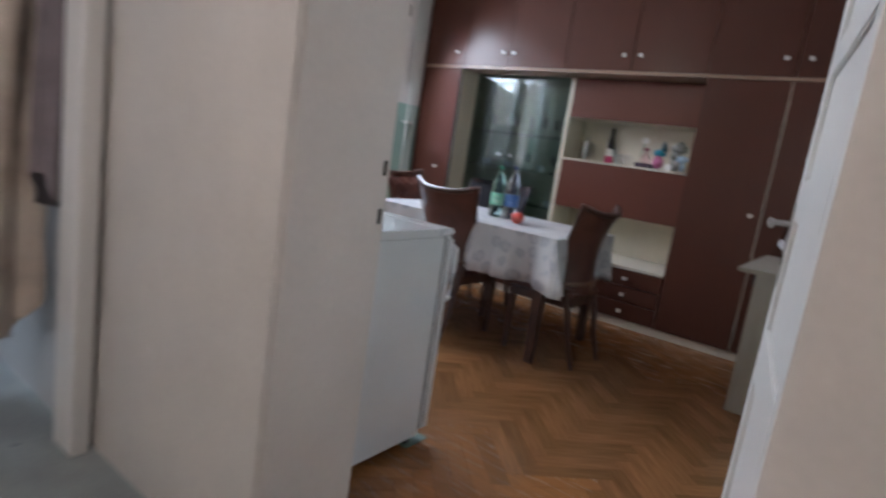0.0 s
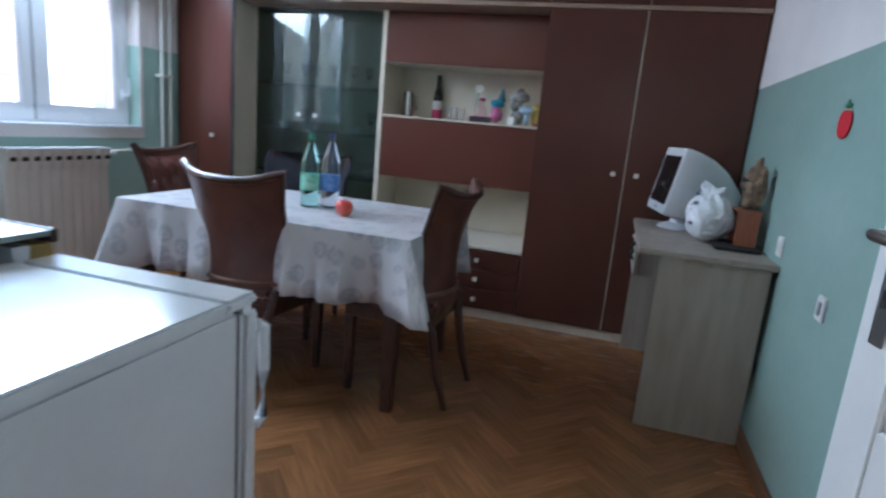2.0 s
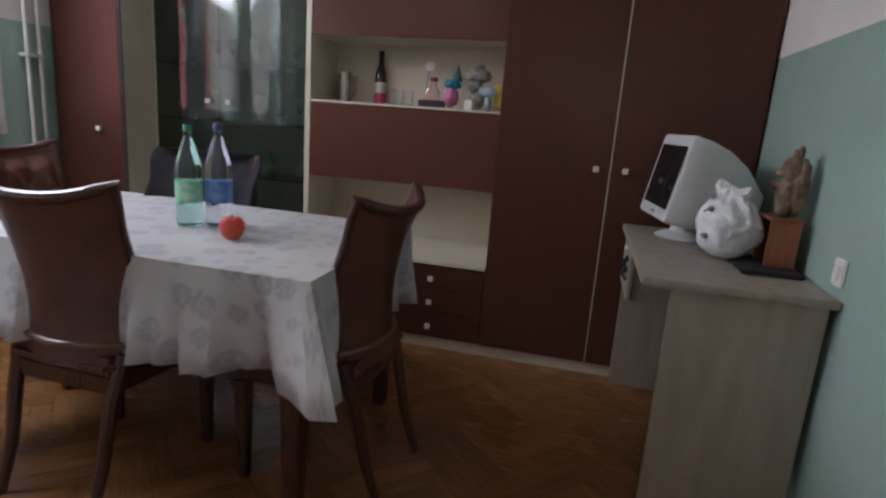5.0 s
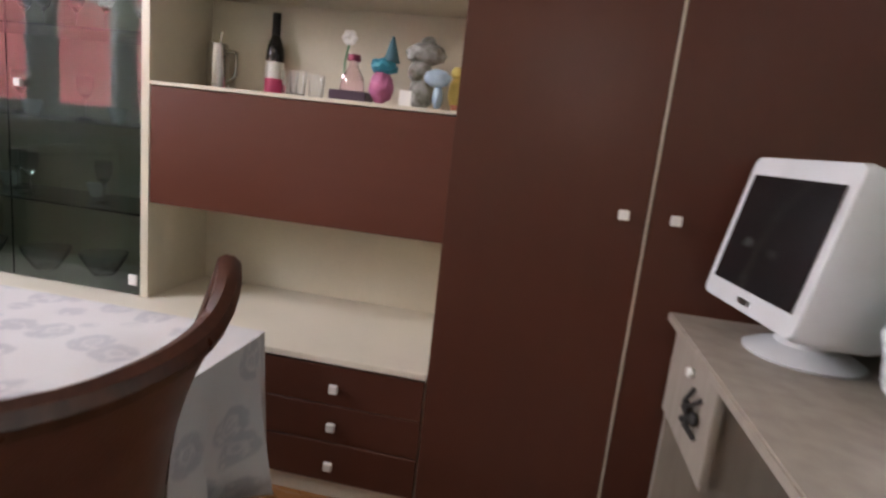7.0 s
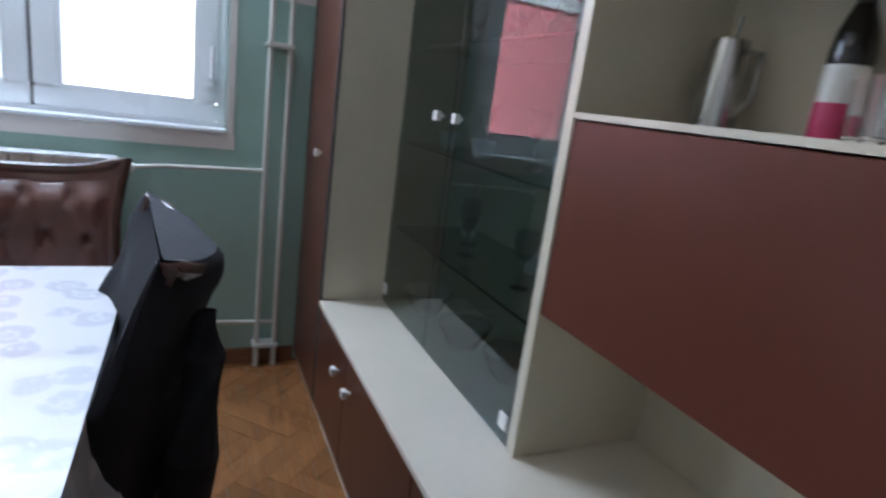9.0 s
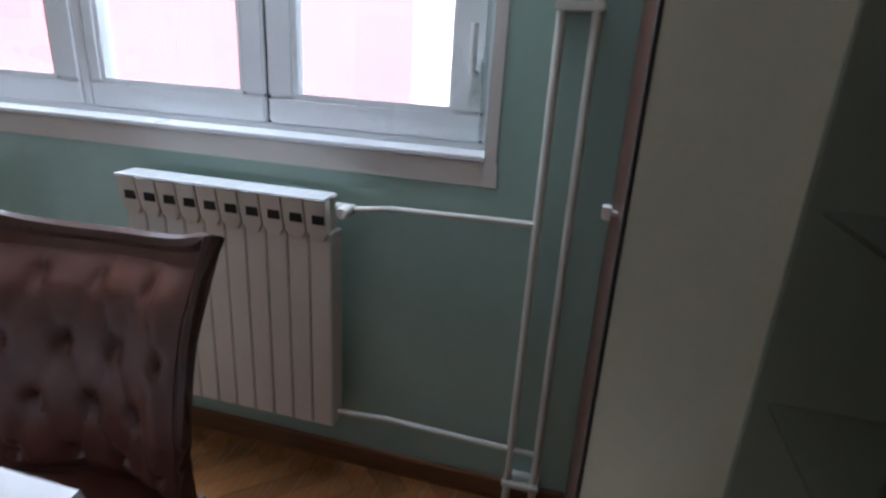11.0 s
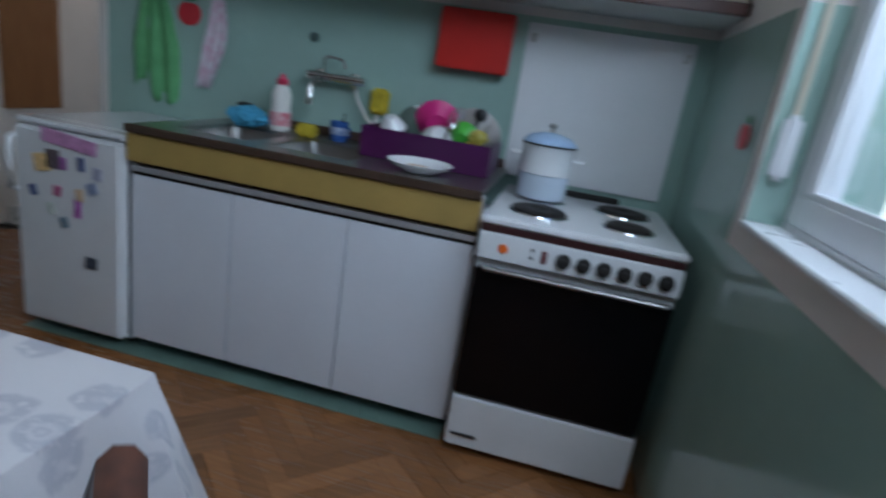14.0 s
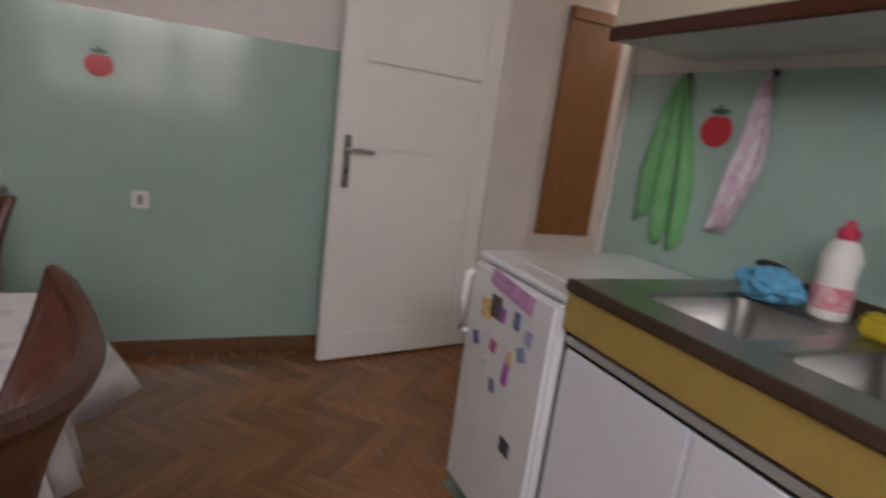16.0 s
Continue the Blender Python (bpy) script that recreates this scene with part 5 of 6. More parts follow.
part("branch", tube([(0.075, vy + 0.05, 0.862), (0.06, vy + 0.10, 0.865), (0.045, vy + 0.14, 0.867), (0.045, 3.02, 0.875)], 0.0085, 10), PIPE, pipes, "", 0, True)
part("branch", tube([(0.075, vy, 0.235), (0.06, vy + 0.06, 0.225), (0.045, vy + 0.14, 0.22), (0.045, 3.095, 0.21)], 0.0085, 10), PIPE, pipes, "", 0, True)
for z in (1.37, 0.10):
    part("clamp", boxes((0.0, 3.005, z - 0.01, 0.062, 3.11, z + 0.01)), PIPE, pipes, "", 0.003)

# ---- Wall tap and things over the sink ----
tap = thing("wall_tap", (1.482, KY, 1.18), "chrome wall mixer tap with lever over the sink", "tap")
part("mixer_body", tube([(1.622, KY + 0.06, 1.175), (1.362, KY + 0.06, 1.178)], 0.02, 16), CHROME, tap, "", 0, True)
for x in (1.592, 1.43):
    part("rosette", lathe([(0.032, 0), (0.030, 0.012), (0.016, 0.018), (0.016, 0.055)], (x, KY + 0.0005, 1.177), 20, "y"), CHROME, tap, "", 0, True)
part("spout", tube([(1.562, KY + 0.06, 1.17), (1.572, KY + 0.10, 1.165), (1.577, KY + 0.125, 1.13), (1.577, KY + 0.13, 1.075)], [0.012, 0.012, 0.012, 0.017], 12), CHROME, tap, "", 0, True)
part("lever", tube([(1.552, KY + 0.06, 1.195), (1.554, KY + 0.065, 1.25), (1.532, KY + 0.07, 1.262), (1.462, KY + 0.08, 1.255), (1.447, KY + 0.08, 1.22)], 0.007, 10), CHROME, tap, "chrome loop lever", 0, True)
part("spout_tip", lathe([(0.016, 0), (0.019, 0.003), (0.018, 0.03), (0.013, 0.034)], (1.577, KY + 0.13, 1.055), 16), CHROME, tap, "", 0, True)
tagged(part("wall_plug", lathe([(0.022, 0), (0.021, 0.008), (0.012, 0.010)], (1.637, KY + 0.0005, 1.333), 18, "y"), surface("dull_metal_plug", (0.10, 0.15, 0.14), 0.4, 0.4), None, "", 0, True), "round dark plug in the green wall", "plug")
hose = thing("hanging_brush", (1.30, KY, 1.1), "white hose and dish brush with a yellow sponge", "brush")
part("cord", tube([(1.42, KY + 0.03, 1.165), (1.395, KY + 0.04, 1.10), (1.34, KY + 0.05, 1.03), (1.28, KY + 0.06, 0.985), (1.22, KY + 0.07, 0.965)], 0.007, 8), KNOBW, hose, "", 0, True)
part("sponge", boxes((1.255, KY + 0.01, 1.055, 1.335, KY + 0.055, 1.165)), surface("yellow_sponge", (0.62, 0.48, 0.03), 0.9, 0, 0.15, 30, 200, 0.5), hose, "yellow sponge", 0.012)
part("clip", tube([(1.30, KY + 0.03, 1.05), (1.305, KY + 0.05, 0.98), (1.31, KY + 0.055, 0.945)], 0.008, 8), KNOBW, hose, "", 0, True)
rb = thing("red_box", (0.96, KY, 1.32), "flat bright red metal box mounted on the wall", "box")
part("case", boxes((0.772, KY + 0.0015, 1.298, 1.062, KY + 0.05, 1.52)), surface("red_enamel", (0.55, 0.025, 0.018), 0.35, 0, 0.05), rb, "", 0.006)
part("lid", boxes((0.767, KY + 0.051, 1.293, 1.067, KY + 0.075, 1.525)), bpy.data.materials["red_enamel"], rb, "", 0.005)


def hanging(name, x, y, z1, z0, w, mat, label, cat, seed, point=0.3, drift=0.0):
    """A cloth hung from a hook, gathered at the top."""
    bm = bmesh.new()
    g = []
    for j in range(15):
        s = j / 14
        row = []
        for i in range(13):
            u = i / 6 - 1
            ww = w * (0.12 + 0.88 * min(1, s * 1.6) ** 0.7)
            zz = z1 - (z1 - z0) * s * (1 - point * abs(u) * (0.5 + 0.5 * math.sin(u * 3 + seed)))
            ww *= 1 - (0.45 * max(0, s - 0.55) / 0.45 if drift else 0)
            row.append(bm.verts.new((x + u * ww + drift * s ** 1.6 + 0.01 * math.sin(s * 5 + seed), y + 0.014 + 0.014 * math.sin(u * 8 + seed) * min(1, s * 2) + 0.004 * math.sin(s * 11), zz)))
        g.append(row)
    for j in range(14):
        for i in range(12):
            bm.faces.new((g[j][i], g[j][i + 1], g[j + 1][i + 1], g[j + 1][i]))
    t = thing(name, (x, y, z1), label, cat)
    c = part("cloth", bm, mat, t, "", 0, True)
    md = c.modifiers.new("thickness", "SOLIDIFY")
    md.thickness = 0.005
    part("hook", lathe([(0.012, 0), (0.010, 0.012)], (x, y, z1 - 0.005), 12, "y"), DARK, t, "small dark wall hook", 0, True)
    return t


hanging("green_towel", 2.42, KY, 1.53, 0.93, 0.115, surface("lime_towel", (0.17, 0.46, 0.19), 0.95, 0, 0.12, 10, 260, 0.5), "bright green towel hanging on the wall", "towel", 0.4)
hanging("kitchen_mitt", 2.095, KY, 1.535, 1.03, 0.062, surface("flowered_cloth", (0.74, 0.70, 0.73), 0.9, 0, 0.08, 32, 240, 0.4, (0.64, 0.38, 0.50)), "white flowered oven mitt hanging on the wall", "oven mitt", 1.7, 0.1, 0.075)

# ---- Things on the worktop ----
wc = thing("blue_dishcloth", (1.83, 0.10, CT), "crumpled light blue dishcloth on the worktop", "dishcloth")
part("cloth", blob((1.83, 0.10, CT + 0.042), 0.085, 0.05, 0.045, 0.4, 3, 4, 2, -0.042), surface("light_blue_cloth", (0.10, 0.40, 0.62), 0.9, 0, 0.12, 20, 200, 0.4), wc, "", 0, True)
part("dark_fold", blob((1.86, 0.06, CT + 0.085), 0.05, 0.02, 0.012, 0.3, 3, 2, 3), DARK, wc, "dark scouring pad", 0, True)
so = thing("detergent_bottle", (1.705, 0.05, CT), "white detergent bottle with a red cap", "bottle")
part("body", lathe([(0.040, 0), (0.045, 0.006), (0.046, 0.06), (0.040, 0.10), (0.043, 0.15), (0.030, 0.185), (0.018, 0.195)], (1.705, 0.05, CT + 0.0005), 24), KNOBW, so, "", 0, True)
part("cap", lathe([(0.024, 0), (0.024, 0.022), (0.012, 0.030), (0.010, 0.045)], (1.705, 0.05, CT + 0.196), 18), surface("red_cap", (0.60, 0.04, 0.10), 0.4), so, "red cap", 0, True)
part("label", lathe([(0.0462, 0), (0.0466, 0.002), (0.0466, 0.055), (0.0462, 0.057)], (1.705, 0.05, CT + 0.025), 24), surface("red_white_label", (0.70, 0.45, 0.47), 0.5, 0, 0.1, 60, 150, 0, (0.60, 0.10, 0.15)), so, "red printed label", 0, True)
tagged(part("yellow_sponge_block", boxes((1.515, 0.06, CT + 0.001, 1.60, 0.12, CT + 0.055)), bpy.data.materials["yellow_sponge"], None, "", 0.01), "worn yellow washing sponge on the worktop", "sponge")
cup = thing("blue_mug", (1.43, 0.045, CT), "dark blue mug with white pattern and a spoon", "mug")
part("cup", lathe([(0.034, 0), (0.037, 0.004), (0.039, 0.085), (0.036, 0.085), (0.033, 0.01), (0.002, 0.008)], (1.43, 0.045, CT + 0.0005), 22), surface("blue_glaze", (0.02, 0.07, 0.26), 0.2, 0, 0.1, 40, 120, 0.0, (0.05, 0.12, 0.35)), cup, "", 0, True)
part("pattern", lathe([(0.0392, 0), (0.0396, 0.001), (0.0398, 0.03), (0.0394, 0.031)], (1.43, 0.045, CT + 0.03), 22), surface("white_pattern", (0.5, 0.55, 0.68), 0.3, 0, 0.2, 60, 150, 0, (0.03, 0.08, 0.28)), cup, "white painted band", 0, True)
part("handle", tube([(1.395, 0.06, CT + 0.07), (1.372, 0.068, CT + 0.06), (1.374, 0.068, CT + 0.03), (1.398, 0.06, CT + 0.02)], 0.005, 8), bpy.data.materials["blue_glaze"], cup, "", 0, True)
part("spoon", tube([(1.43, 0.05, CT + 0.02), (1.415, 0.03, CT + 0.12)], 0.004, 8), DARK, cup, "dark spoon", 0, True)

# dish tub with crockery
PURPLE = surface("purple_plastic", (0.065, 0.008, 0.065), 0.35, 0, 0.06)
tub = thing("dish_tub", (0.98, 0.2, CT), "deep purple plastic dish tub heaped with washing-up", "tub")
PX0, PX1, PY0, PY1, PZ = 0.735, 1.235, 0.0, 0.31, 0.115
for d in ((PX0, PY1 - 0.01, CT + 0.001, PX1, PY1, CT + PZ), (PX0, PY0, CT + 0.001, PX1, PY0 + 0.01, CT + PZ), (PX0, PY0 + 0.01, CT + 0.001, PX0 + 0.01, PY1 - 0.01, CT + PZ), (PX1 - 0.01, PY0 + 0.01, CT + 0.001, PX1, PY1 - 0.01, CT + PZ)):
    part("side", boxes(d), PURPLE, tub, "", 0.003)
part("bottom", boxes((PX0 + 0.01, PY0 + 0.01, CT + 0.001, PX1 - 0.01, PY1 - 0.01, CT + 0.008)), PURPLE, tub)


def dish(name, m, r, d, mat, label, cat, group="washing-up in the tub"):
    bm = lathe([(r * 0.45, 0), (r * 0.5, 0.004), (r * 0.85, d * 0.6), (r, d), (r * 0.985, d + 0.002), (r * 0.83, d * 0.6 + 0.004), (r * 0.45, 0.007), (0.002, 0.007)], (0, 0, 0), 30)
    bm.transform(m)
    t = new(name)
    t.location = m.translation
    ORIGIN[t.name] = m.translation.copy()
    tagged(t, label, cat, group)
    part("plate_body" if d < 0.04 else "bowl_body", bm, mat, t, "", 0, True)
    return t


PINK = surface("magenta_plastic", (0.62, 0.02, 0.20), 0.4, 0, 0.05)
GREYP = surface("grey_enamel", (0.42, 0.39, 0.37), 0.35, 0, 0.06)
dish("pink_plate", pose(0.99, 0.125, CT + 0.15, 68, 0, 10), 0.09, 0.03, PINK, "bright pink plastic plate leaning in the tub", "plate")
dish("grey_bowl", pose(0.84, 0.13, CT + 0.12, 60, 12, -15), 0.10, 0.06, GREYP, "grey bowl leaning in the dish tub", "bowl")
dish("white_bowl", pose(0.95, 0.20, CT + 0.12, 130, 15, 30), 0.075, 0.05, ENAMEL, "upturned white bowl in the dish tub", "bowl")
dish("white_cup_bowl", pose(1.16, 0.20, CT + 0.155, 160, 10, 0), 0.055, 0.05, ENAMEL, "small upturned white cup in the tub", "cup")
dish("green_bowl", pose(0.87, 0.21, CT + 0.115, 75, 0, -10), 0.06, 0.04, surface("green_plastic", (0.10, 0.48, 0.05), 0.4, 0, 0.05), "bright green plastic bowl in the tub", "bowl")
dish("yellow_bowl", pose(0.825, 0.25, CT + 0.105, 140, 10, 0), 0.05, 0.035, surface("yellow_plastic", (0.70, 0.52, 0.12), 0.4, 0, 0.05), "small yellow bowl in the tub", "bowl")
dish("dark_plate", pose(1.07, 0.10, CT + 0.12, 75, 0, 25), 0.09, 0.02, surface("dark_glass_dish", (0.10, 0.13, 0.11), 0.15, 0, 0.05), "dark glass plate leaning in the tub", "plate")
for k in range(7):
    a = rng.uniform(-0.5, 0.5)
    x, y = rng.uniform(0.77, 0.90), rng.uniform(0.08, 0.2)
    tagged(part("fork", tube([(x, y, CT + 0.03), (x + 0.02 * a, y, CT + 0.12), (x + 0.05 * a, y + 0.02 * a, CT + 0.185)], [0.004, 0.003, 0.006], 6), STEEL, None, "", 0, True), "steel cutlery handle standing in the tub", "fork", "cutlery in the tub")
dish("soup_plate", pose(0.955, 0.445, CT + 0.0005), 0.118, 0.036, ENAMEL, "white soup plate with food scraps on the worktop", "plate", "plates by the sink")
tagged(part("food_scraps", blob((0.955, 0.445, CT + 0.016), 0.045, 0.035, 0.008, 0.5, 5, 3, 3), surface("food_remains", (0.60, 0.36, 0.16), 0.7, 0, 0.2, 60), None, "", 0, True), "orange food scraps in the plate", "food scraps")
dish("sink_plate", pose(1.40, 0.30, CT - BD + 0.012), 0.12, 0.022, ENAMEL, "white plate lying in the sink bowl", "plate", "plates by the sink")

# stock pot on the stove
POTX, POTY, PZ0 = 0.535, 0.20, 0.877
pot = thing("stock_pot", (POTX, POTY, PZ0), "two-tier white and pale blue enamel pot with lid", "pot")
PBLUE = surface("pale_blue_enamel", (0.38, 0.52, 0.72), 0.15, 0, 0.04)
part("lower_pot", lathe([(0.090, 0), (0.094, 0.006), (0.094, 0.088), (0.097, 0.091)], (POTX, POTY, PZ0), 36), surface("blue_white_enamel", (0.62, 0.70, 0.80), 0.15, 0, 0.04), pot, "", 0, True)
part("upper_pot", lathe([(0.097, 0), (0.096, 0.004), (0.096, 0.098), (0.099, 0.102)], (POTX, POTY, PZ0 + 0.0915), 36), ENAMEL, pot, "", 0, True)
part("dark_rim", lathe([(0.1005, 0), (0.1005, 0.006)], (POTX, POTY, PZ0 + 0.194), 36), DARK, pot, "dark rim")
ld = part("lid", lathe([(0.100, 0), (0.099, 0.006), (0.080, 0.026), (0.045, 0.038), (0.012, 0.042)], (POTX, POTY, PZ0 + 0.2005), 36), PBLUE, pot, "pale blue enamel lid", 0, True)
part("lid_knob", lathe([(0.008, 0), (0.007, 0.014), (0.014, 0.018), (0.014, 0.028), (0.008, 0.032)], (POTX, POTY, PZ0 + 0.242), 16), STEEL, ld, "", 0, True)
for s in (-1, 1):
    part("handle", tube([(POTX + s * 0.096, POTY + 0.03, PZ0 + 0.15), (POTX + s * 0.13, POTY + 0.02, PZ0 + 0.155), (POTX + s * 0.13, POTY - 0.02, PZ0 + 0.155), (POTX + s * 0.096, POTY - 0.03, PZ0 + 0.15)], 0.006, 8), ENAMEL, pot, "", 0, True)
tagged(part("lid_rest", boxes((0.22, KY + 0.02, 0.8635, 0.46, KY + 0.06, 0.885)), DARK, None, "", 0.004), "long black vent strip at the back of the hob", "vent strip")

# fridge magnets
cols = [(0.45, 0.22, 0.40), (0.10, 0.07, 0.08), (0.28, 0.10, 0.30), (0.12, 0.14, 0.26), (0.30, 0.30, 0.40), (0.10, 0.12, 0.25), (0.40, 0.10, 0.22), (0.55, 0.40, 0.25), (0.20, 0.24, 0.36), (0.45, 0.50, 0.45), (0.35, 0.10, 0.35), (0.15, 0.2, 0.25), (0.04, 0.05, 0.07), (0.65, 0.45, 0.20)]
mags = [(2.287, 0.812, 0.10, 0.022, -6), (2.36, 0.735, 0.025, 0.03, 0), (2.315, 0.725, 0.013, 0.02, 0), (2.235, 0.735, 0.014, 0.022, 4), (2.165, 0.71, 0.016, 0.02, -8), (2.455, 0.60, 0.014, 0.018, 20),
        (2.345, 0.615, 0.015, 0.017, -10), (2.245, 0.615, 0.014, 0.02, 5), (2.19, 0.65, 0.018, 0.018, 25), (2.378, 0.54, 0.013, 0.02, 12), (2.255, 0.56, 0.013, 0.03, -4), (2.318, 0.495, 0.015, 0.018, 15), (2.20, 0.352, 0.022, 0.020, -4), (2.41, 0.715, 0.03, 0.028, 10)]
for (x, z, w, h, a), c in zip(mags, cols):
    w, h = w * 1.2, h * 1.2
    mg = boxes((-w, 0.0, -h, w, 0.004, h))
    mg.transform(pose(x - 0.035, 0.6005, z, 0, a, 0))
    tagged(part("magnet", mg, surface("magnet_print", c, 0.35, 0, 0.2, 50, 200, 0.0, tuple(min(1, v * 1.5 + 0.02) for v in c)), None, "", 0.001, seg=1), "small coloured souvenir magnet on the fridge door", "magnet", "magnets on the fridge door")

# ---- Pendant lamp ----
lamp = thing("pendant_lamp", (1.9, 1.74, H), "lit opal glass pendant lamp hanging from the ceiling", "lamp")
part("rose", lathe([(0.05, 0), (0.045, 0.03), (0.012, 0.045)], (1.9, 1.74, H - 0.0455), 20), KNOBW, lamp, "", 0, True)
part("rod", tube([(1.9, 1.74, H - 0.04), (1.9, 1.74, 2.30)], 0.006, 8), STEEL, lamp)
part("shade", lathe([(0.03, 0.19), (0.10, 0.17), (0.15, 0.10), (0.14, 0.04), (0.08, 0.005), (0.01, 0.0)], (1.9, 1.74, 2.10), 32), glow("opal_glass", (1.0, 0.90, 0.76), 1.4), lamp, "glowing white opal glass", 0, True)

# ---- Seen from the hall ----
hb = thing("hall_cabinet", (3.92, -0.8, 0.65), "brown wooden coat panel on the hall wall", "coat panel")
part("board", boxes((3.925, -1.02, 0.65, 3.949, -0.60, 2.05)), wood("amber_wood", (0.27, 0.12, 0.04), (0.20, 0.085, 0.028), 0.4, 2), hb, "", 0.003)
part("top_rail", boxes((3.905, -1.02, 1.98, 3.9245, -0.60, 2.05)), bpy.data.materials["amber_wood"], hb, "", 0.003)
robe_m = surface("beige_robe_cloth", (0.52, 0.45, 0.38), 0.9, 0, 0.12, 7, 220, 0.4, (0.34, 0.28, 0.23))


def gathered(name, x, y, z1, z0, r, mat, label, cat, seed):
    """Cloth hanging in folds from one hook."""
    bm = bmesh.new()
    rings = []
    for j in range(22):
        t = j / 21
        ring = []
        for i in range(40):
            a = 2 * math.pi * i / 40
            rr = r * (0.18 + 0.82 * min(1, t * 3) ** 0.6) * (1 + 0.22 * math.sin(5 * a + seed + 2 * t) * t ** 0.4 + 0.18 * noise.noise(Vector((math.cos(a) * 1.5, math.sin(a) * 1.5, t * 6 + seed))))
            ring.append(bm.verts.new((x + 1.15 * rr * math.cos(a), y + rr * math.sin(a), z1 - (z1 - z0) * t * (1 + 0.05 * math.sin(2 * a + seed)))))
        rings.append(ring)
    for p, q in zip(rings, rings[1:]):
        for k in range(40):
            bm.faces.new((p[k], p[(k + 1) % 40], q[(k + 1) % 40], q[k]))
    bm.faces.new(rings[0][::-1])
    bm.faces.new(rings[-1])
    bmesh.ops.recalc_face_normals(bm, faces=bm.faces)
    t = thing(name, (x, y, z1), label, cat)
    part("cloth", bm, mat, t, "", 0, True)
    part("hook", tube([(x, y, z1 - 0.01), (x, y + 0.02, z1 + 0.02), (x, HY - 0.031, z1 + 0.03)], 0.006, 8), STEEL, t, "steel wall hook", 0, True)


gathered("bath_robe", 1.45, -0.54, 1.95, 0.42, 0.115, robe_m, "crumpled beige bath robe hanging in the bathroom", "robe", 2.2)
gathered("taupe_towel", 1.63, -0.455, 1.98, 0.85, 0.05, surface("taupe_cloth", (0.24, 0.20, 0.21), 0.95, 0, 0.12, 9, 220, 0.4), "taupe towel hanging beside the robe", "towel", 0.9)
gathered("pale_cloth", 1.22, -0.55, 1.2, 0.25, 0.09, surface("pale_linen", (0.66, 0.64, 0.63), 0.95, 0, 0.08, 9, 220, 0.3), "pale cloth hanging in the bathroom", "towel", 4.4)
wcn = thing("toilet", (1.38, -0.84, 0), "white toilet in the bathroom", "toilet")
part("bowl", lathe([(0.11, 0), (0.10, 0.06), (0.12, 0.20), (0.185, 0.36), (0.19, 0.39), (0.15, 0.39), (0.1, 0.25)], (1.38, -0.84, 0), 28), ENAMEL, wcn, "", 0, True)
part("seat", lathe([(0.195, 0), (0.20, 0.012), (0.18, 0.028), (0.05, 0.03)], (1.38, -0.84, 0.391), 28), ENAMEL, wcn, "", 0, True)
bas = thing("blue_basin", (1.38, -0.84, 0.421), "blue plastic wash basin standing on the toilet", "basin")
part("tub", lathe([(0.14, 0), (0.15, 0.01), (0.19, 0.13), (0.20, 0.135), (0.185, 0.13), (0.14, 0.02), (0.01, 0.015)], (1.38, -0.84, 0.4215), 28), surface("blue_plastic", (0.06, 0.14, 0.38), 0.4, 0, 0.06), bas, "", 0, True)
# Invented glowing lamp body to go with the hall's fill light, never in view
hl = thing("hall_lamp", (3.1, -1.9, 2.5), "unseen round opal ceiling lamp added to light the hall", "lamp")
part("bowl", lathe([(0.10, 0.0), (0.10, -0.01), (0.13, -0.03), (0.10, -0.075), (0.03, -0.09)], (3.1, -1.9, 2.4995), 24), glow("hall_fill_glow", (1.0, 0.88, 0.72), 1.2), hl, "", 0, True)

# ---- Outside ----
GZ = -3.4
structure("ground", boxes((-400, -300, GZ - 0.3, -0.31, 300, GZ)), surface("yard_grass", (0.10, 0.13, 0.06), 0.9, 0, 0.2, 0.5, 8, 0.2, (0.16, 0.15, 0.11)), "grassy yard below the window")
bld = thing("neighbour_house", (-11, -4, GZ), "salmon-pink rendered house with white bands and shutters", "house")
PINKW = surface("salmon_render", (0.72, 0.24, 0.26), 0.85, 0, 0.05, 0.8, 30, 0.15, (0.66, 0.22, 0.24))
WHITER = surface("white_render", (0.78, 0.77, 0.74), 0.85, 0, 0.05, 0.8, 30, 0.12)
BXF = -9.0
part("wall", boxes((BXF - 6, -10.2, GZ, BXF, -0.25, 6.4)), PINKW, bld, "salmon-pink rendered wall")
part("corner_pillar", boxes((BXF - 6, -0.245, GZ, BXF + 0.06, 0.75, 6.4)), WHITER, bld, "white corner pillar", 0.01)
part("wall", boxes((BXF - 6, -18, GZ, BXF + 0.02, -10.205, 6.4)), WHITER, bld, "white rendered wing")
for z in (-0.9, 3.55):
    part("band", boxes((BXF + 0.001, -10.2, z, BXF + 0.05, -0.25, z + 0.26)), WHITER, bld, "white string course", 0.01)
part("roof", boxes((BXF - 6.4, -18.4, 6.4, BXF + 0.5, 1.1, 6.65)), surface("roof_tile", (0.25, 0.10, 0.07), 0.8, 0, 0.15, 3), bld, "overhanging tiled eaves", 0.03)
SHUT = surface("grey_shutter", (0.36, 0.40, 0.42), 0.5, 0, 0.06)
for y0 in (-12.6, -15.6):
    wdw = part("window", boxes((BXF + 0.021, y0, 0.9, BXF + 0.05, y0 + 1.0, 2.5)), SHUT, bld, "shuttered window", 0.01)
    for k in range(16):
        part("slat", boxes((BXF + 0.051, y0 + 0.06, 0.98 + k * 0.092, BXF + 0.075, y0 + 0.94, 1.04 + k * 0.092)), SHUT, wdw)
LEAFM = surface("leaf_green", (0.07, 0.13, 0.03), 0.6, 0, 0.3, 3, 30, 0.1)
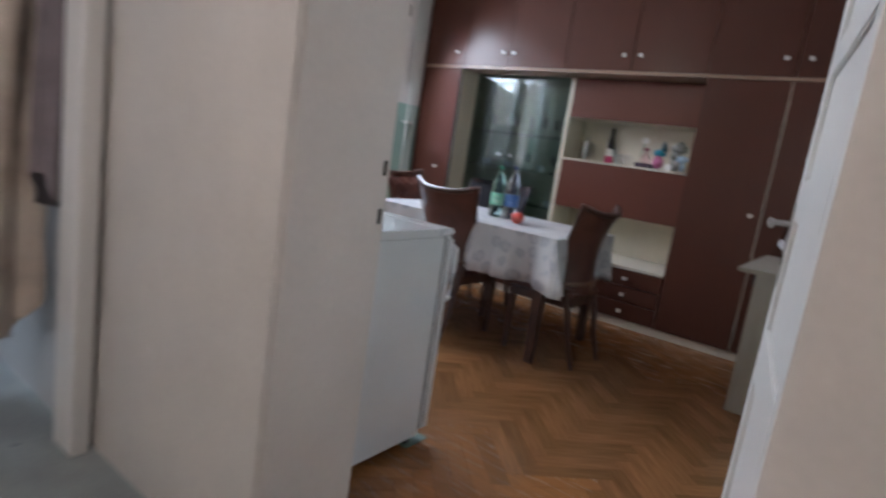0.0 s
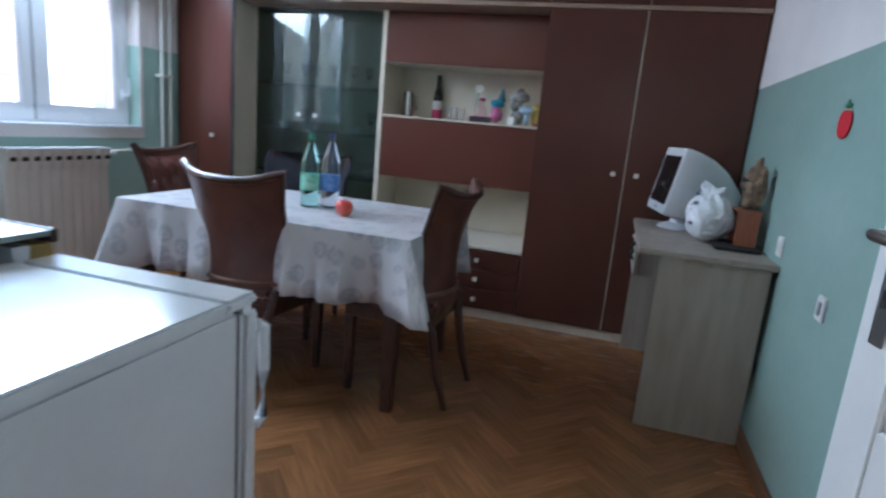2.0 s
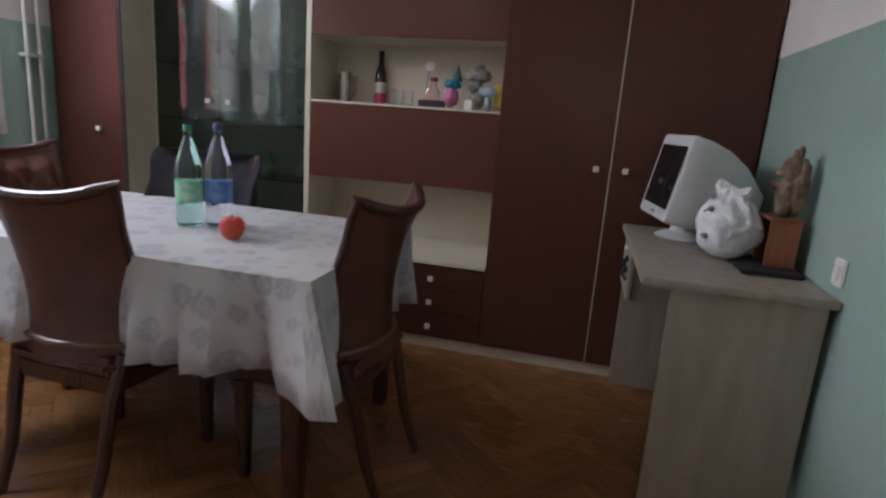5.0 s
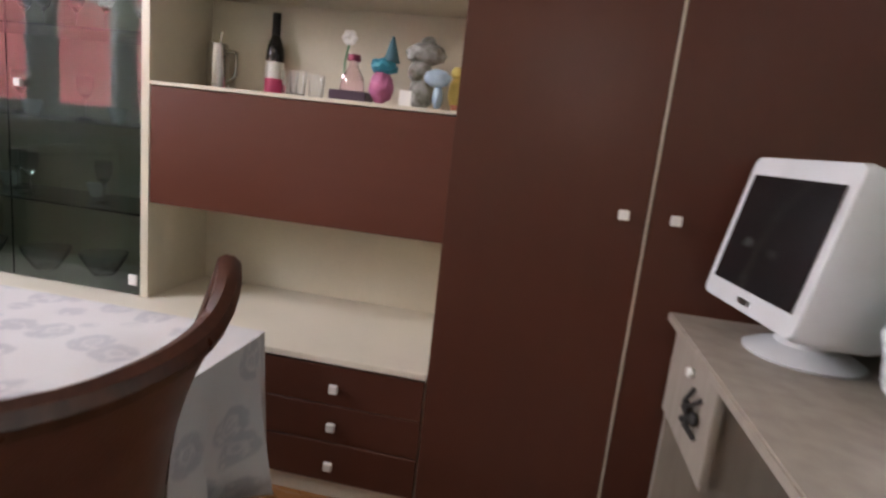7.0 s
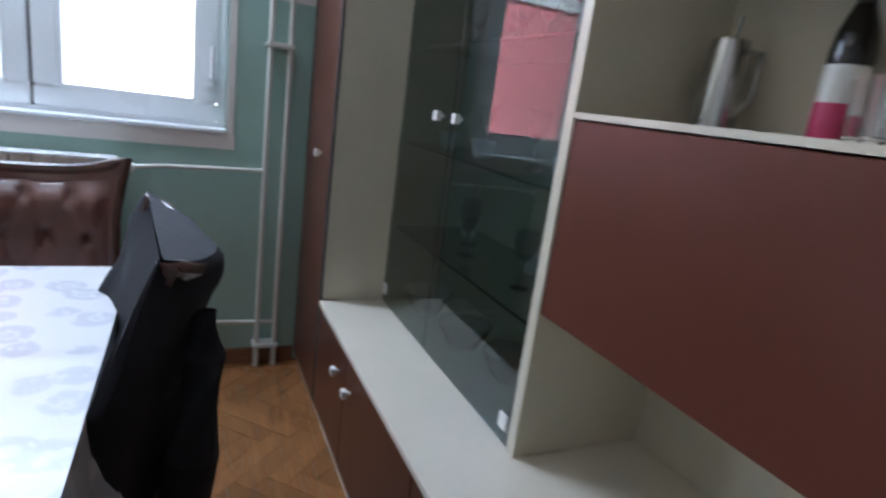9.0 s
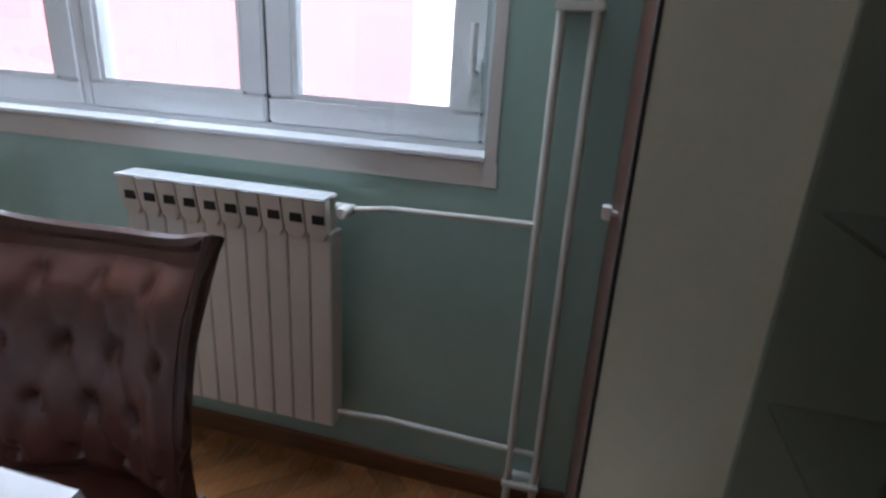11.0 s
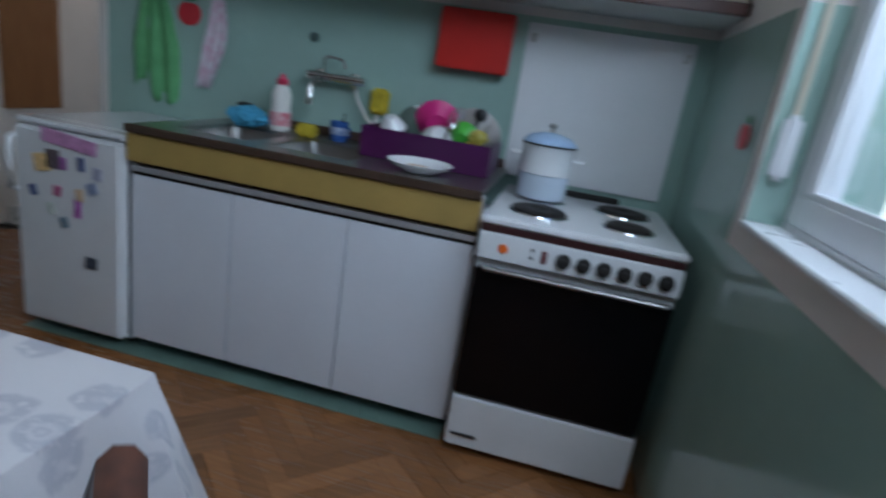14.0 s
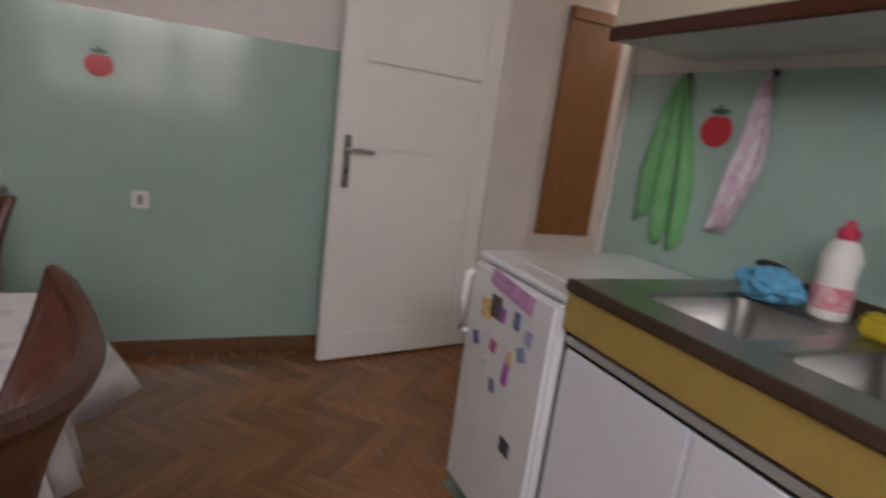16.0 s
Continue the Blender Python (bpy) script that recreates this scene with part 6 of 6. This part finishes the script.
BARK = surface("bark", (0.09, 0.06, 0.04), 0.9, 0, 0.2, 12, 60, 0.4)


def tree(x, y, h, seed):
    r = random.Random(seed)
    t = thing("tree", (x, y, GZ), "leafy green garden tree beyond the window", "tree", "garden trees")
    limbs = [tube([(x, y, GZ), (x + 0.05, y, GZ + h * 0.3), (x, y + 0.1, GZ + h * 0.55), (x + 0.1, y, GZ + h * 0.9)], [0.13, 0.10, 0.07, 0.02], 8)]
    tips = []
    for k in range(9):
        a, z0 = r.uniform(0, 6.28), GZ + h * r.uniform(0.35, 0.7)
        e = (x + math.cos(a) * h * 0.28, y + math.sin(a) * h * 0.28, z0 + h * r.uniform(0.1, 0.25))
        limbs.append(tube([(x, y, z0), ((x + e[0]) / 2, (y + e[1]) / 2, (z0 + e[2]) / 2 + 0.1), e], [0.05, 0.035, 0.012], 6))
        tips.append(e)
    part("trunk", join(*limbs), BARK, t, "", 0, True)
    cr = bmesh.new()
    tips.append((x, y, GZ + h * 0.92))
    for k in range(1500):
        c = r.choice(tips)
        p = Vector(c) + Vector((r.gauss(0, 0.32), r.gauss(0, 0.32), r.gauss(0, 0.26))) * h * 0.28
        q = Euler((r.uniform(0, 6), r.uniform(0, 6), r.uniform(0, 6))).to_matrix()
        s = r.uniform(0.05, 0.09)
        cr.faces.new([cr.verts.new(p + q @ Vector(d) * s) for d in ((-1, 0, 0), (0, -0.5, 0.1), (1, 0, 0), (0, 0.5, 0.1))])
    part("crown", cr, LEAFM, t)


tree(-8.3, 1.7, 3.6, 1)
far = thing("white_house", (-17, 7, GZ), "plain white rendered house farther off", "house")
part("wall", boxes((-21, 0.8, GZ, -15, 16, 5.6)), WHITER, far, "white rendered wall")
part("roof", boxes((-21.4, 0.5, 5.6, -14.6, 16.4, 5.9)), bpy.data.materials["roof_tile"], far, "tiled roof edge", 0.03)
for y0 in (4.2, 8.4, 12.6):
    for z0 in (-1.6, 1.6):
        fw = part("window", boxes((-14.999, y0, z0, -14.95, y0 + 1.1, z0 + 1.4)), SHUT, far, "shuttered window", 0.01)


# ---- Kitchen tools in the dish tub ----
wh = thing("whisk", (0.90, 0.20, CT + 0.17), "steel wire whisk standing in the dish tub", "whisk", "washing-up in the tub")
part("handle", tube([(0.96, 0.22, CT + 0.03), (0.925, 0.205, CT + 0.13)], 0.007, 10), STEEL, wh, "", 0, True)
for k in range(5):
    a = k * math.pi / 5
    dx, dy = 0.026 * math.cos(a), 0.026 * math.sin(a)
    part("wire", tube([(0.925, 0.205, CT + 0.13), (0.905 + dx, 0.198 + dy, CT + 0.19), (0.895 + dx * 0.9, 0.193 + dy * 0.9, CT + 0.215), (0.888, 0.19, CT + 0.232),
                       (0.895 - dx * 0.9, 0.193 - dy * 0.9, CT + 0.215), (0.905 - dx, 0.198 - dy, CT + 0.19), (0.925, 0.205, CT + 0.13)], 0.0016, 6), CHROME, wh, "", 0, True)
ld = thing("ladle", (0.83, 0.17, CT + 0.15), "black plastic ladle standing in the dish tub", "ladle", "washing-up in the tub")
BLACKPL = surface("black_nylon", (0.02, 0.02, 0.022), 0.4, 0, 0.1)
part("handle", tube([(0.86, 0.18, CT + 0.03), (0.83, 0.165, CT + 0.16), (0.82, 0.16, CT + 0.20)], 0.006, 8), BLACKPL, ld, "", 0, True)
part("scoop", blob((0.815, 0.158, CT + 0.215), 0.026, 0.012, 0.024, 0.1, 4, 3, 2), BLACKPL, ld, "", 0, True)
gl = tagged(part("rubber_glove", blob((0.80, 0.235, CT + 0.135), 0.035, 0.022, 0.028, 0.35, 6, 3, 9), surface("olive_rubber", (0.42, 0.36, 0.06), 0.5, 0, 0.1), None, "", 0, True),
            "crumpled olive-yellow rubber glove over the tub's rim", "glove")
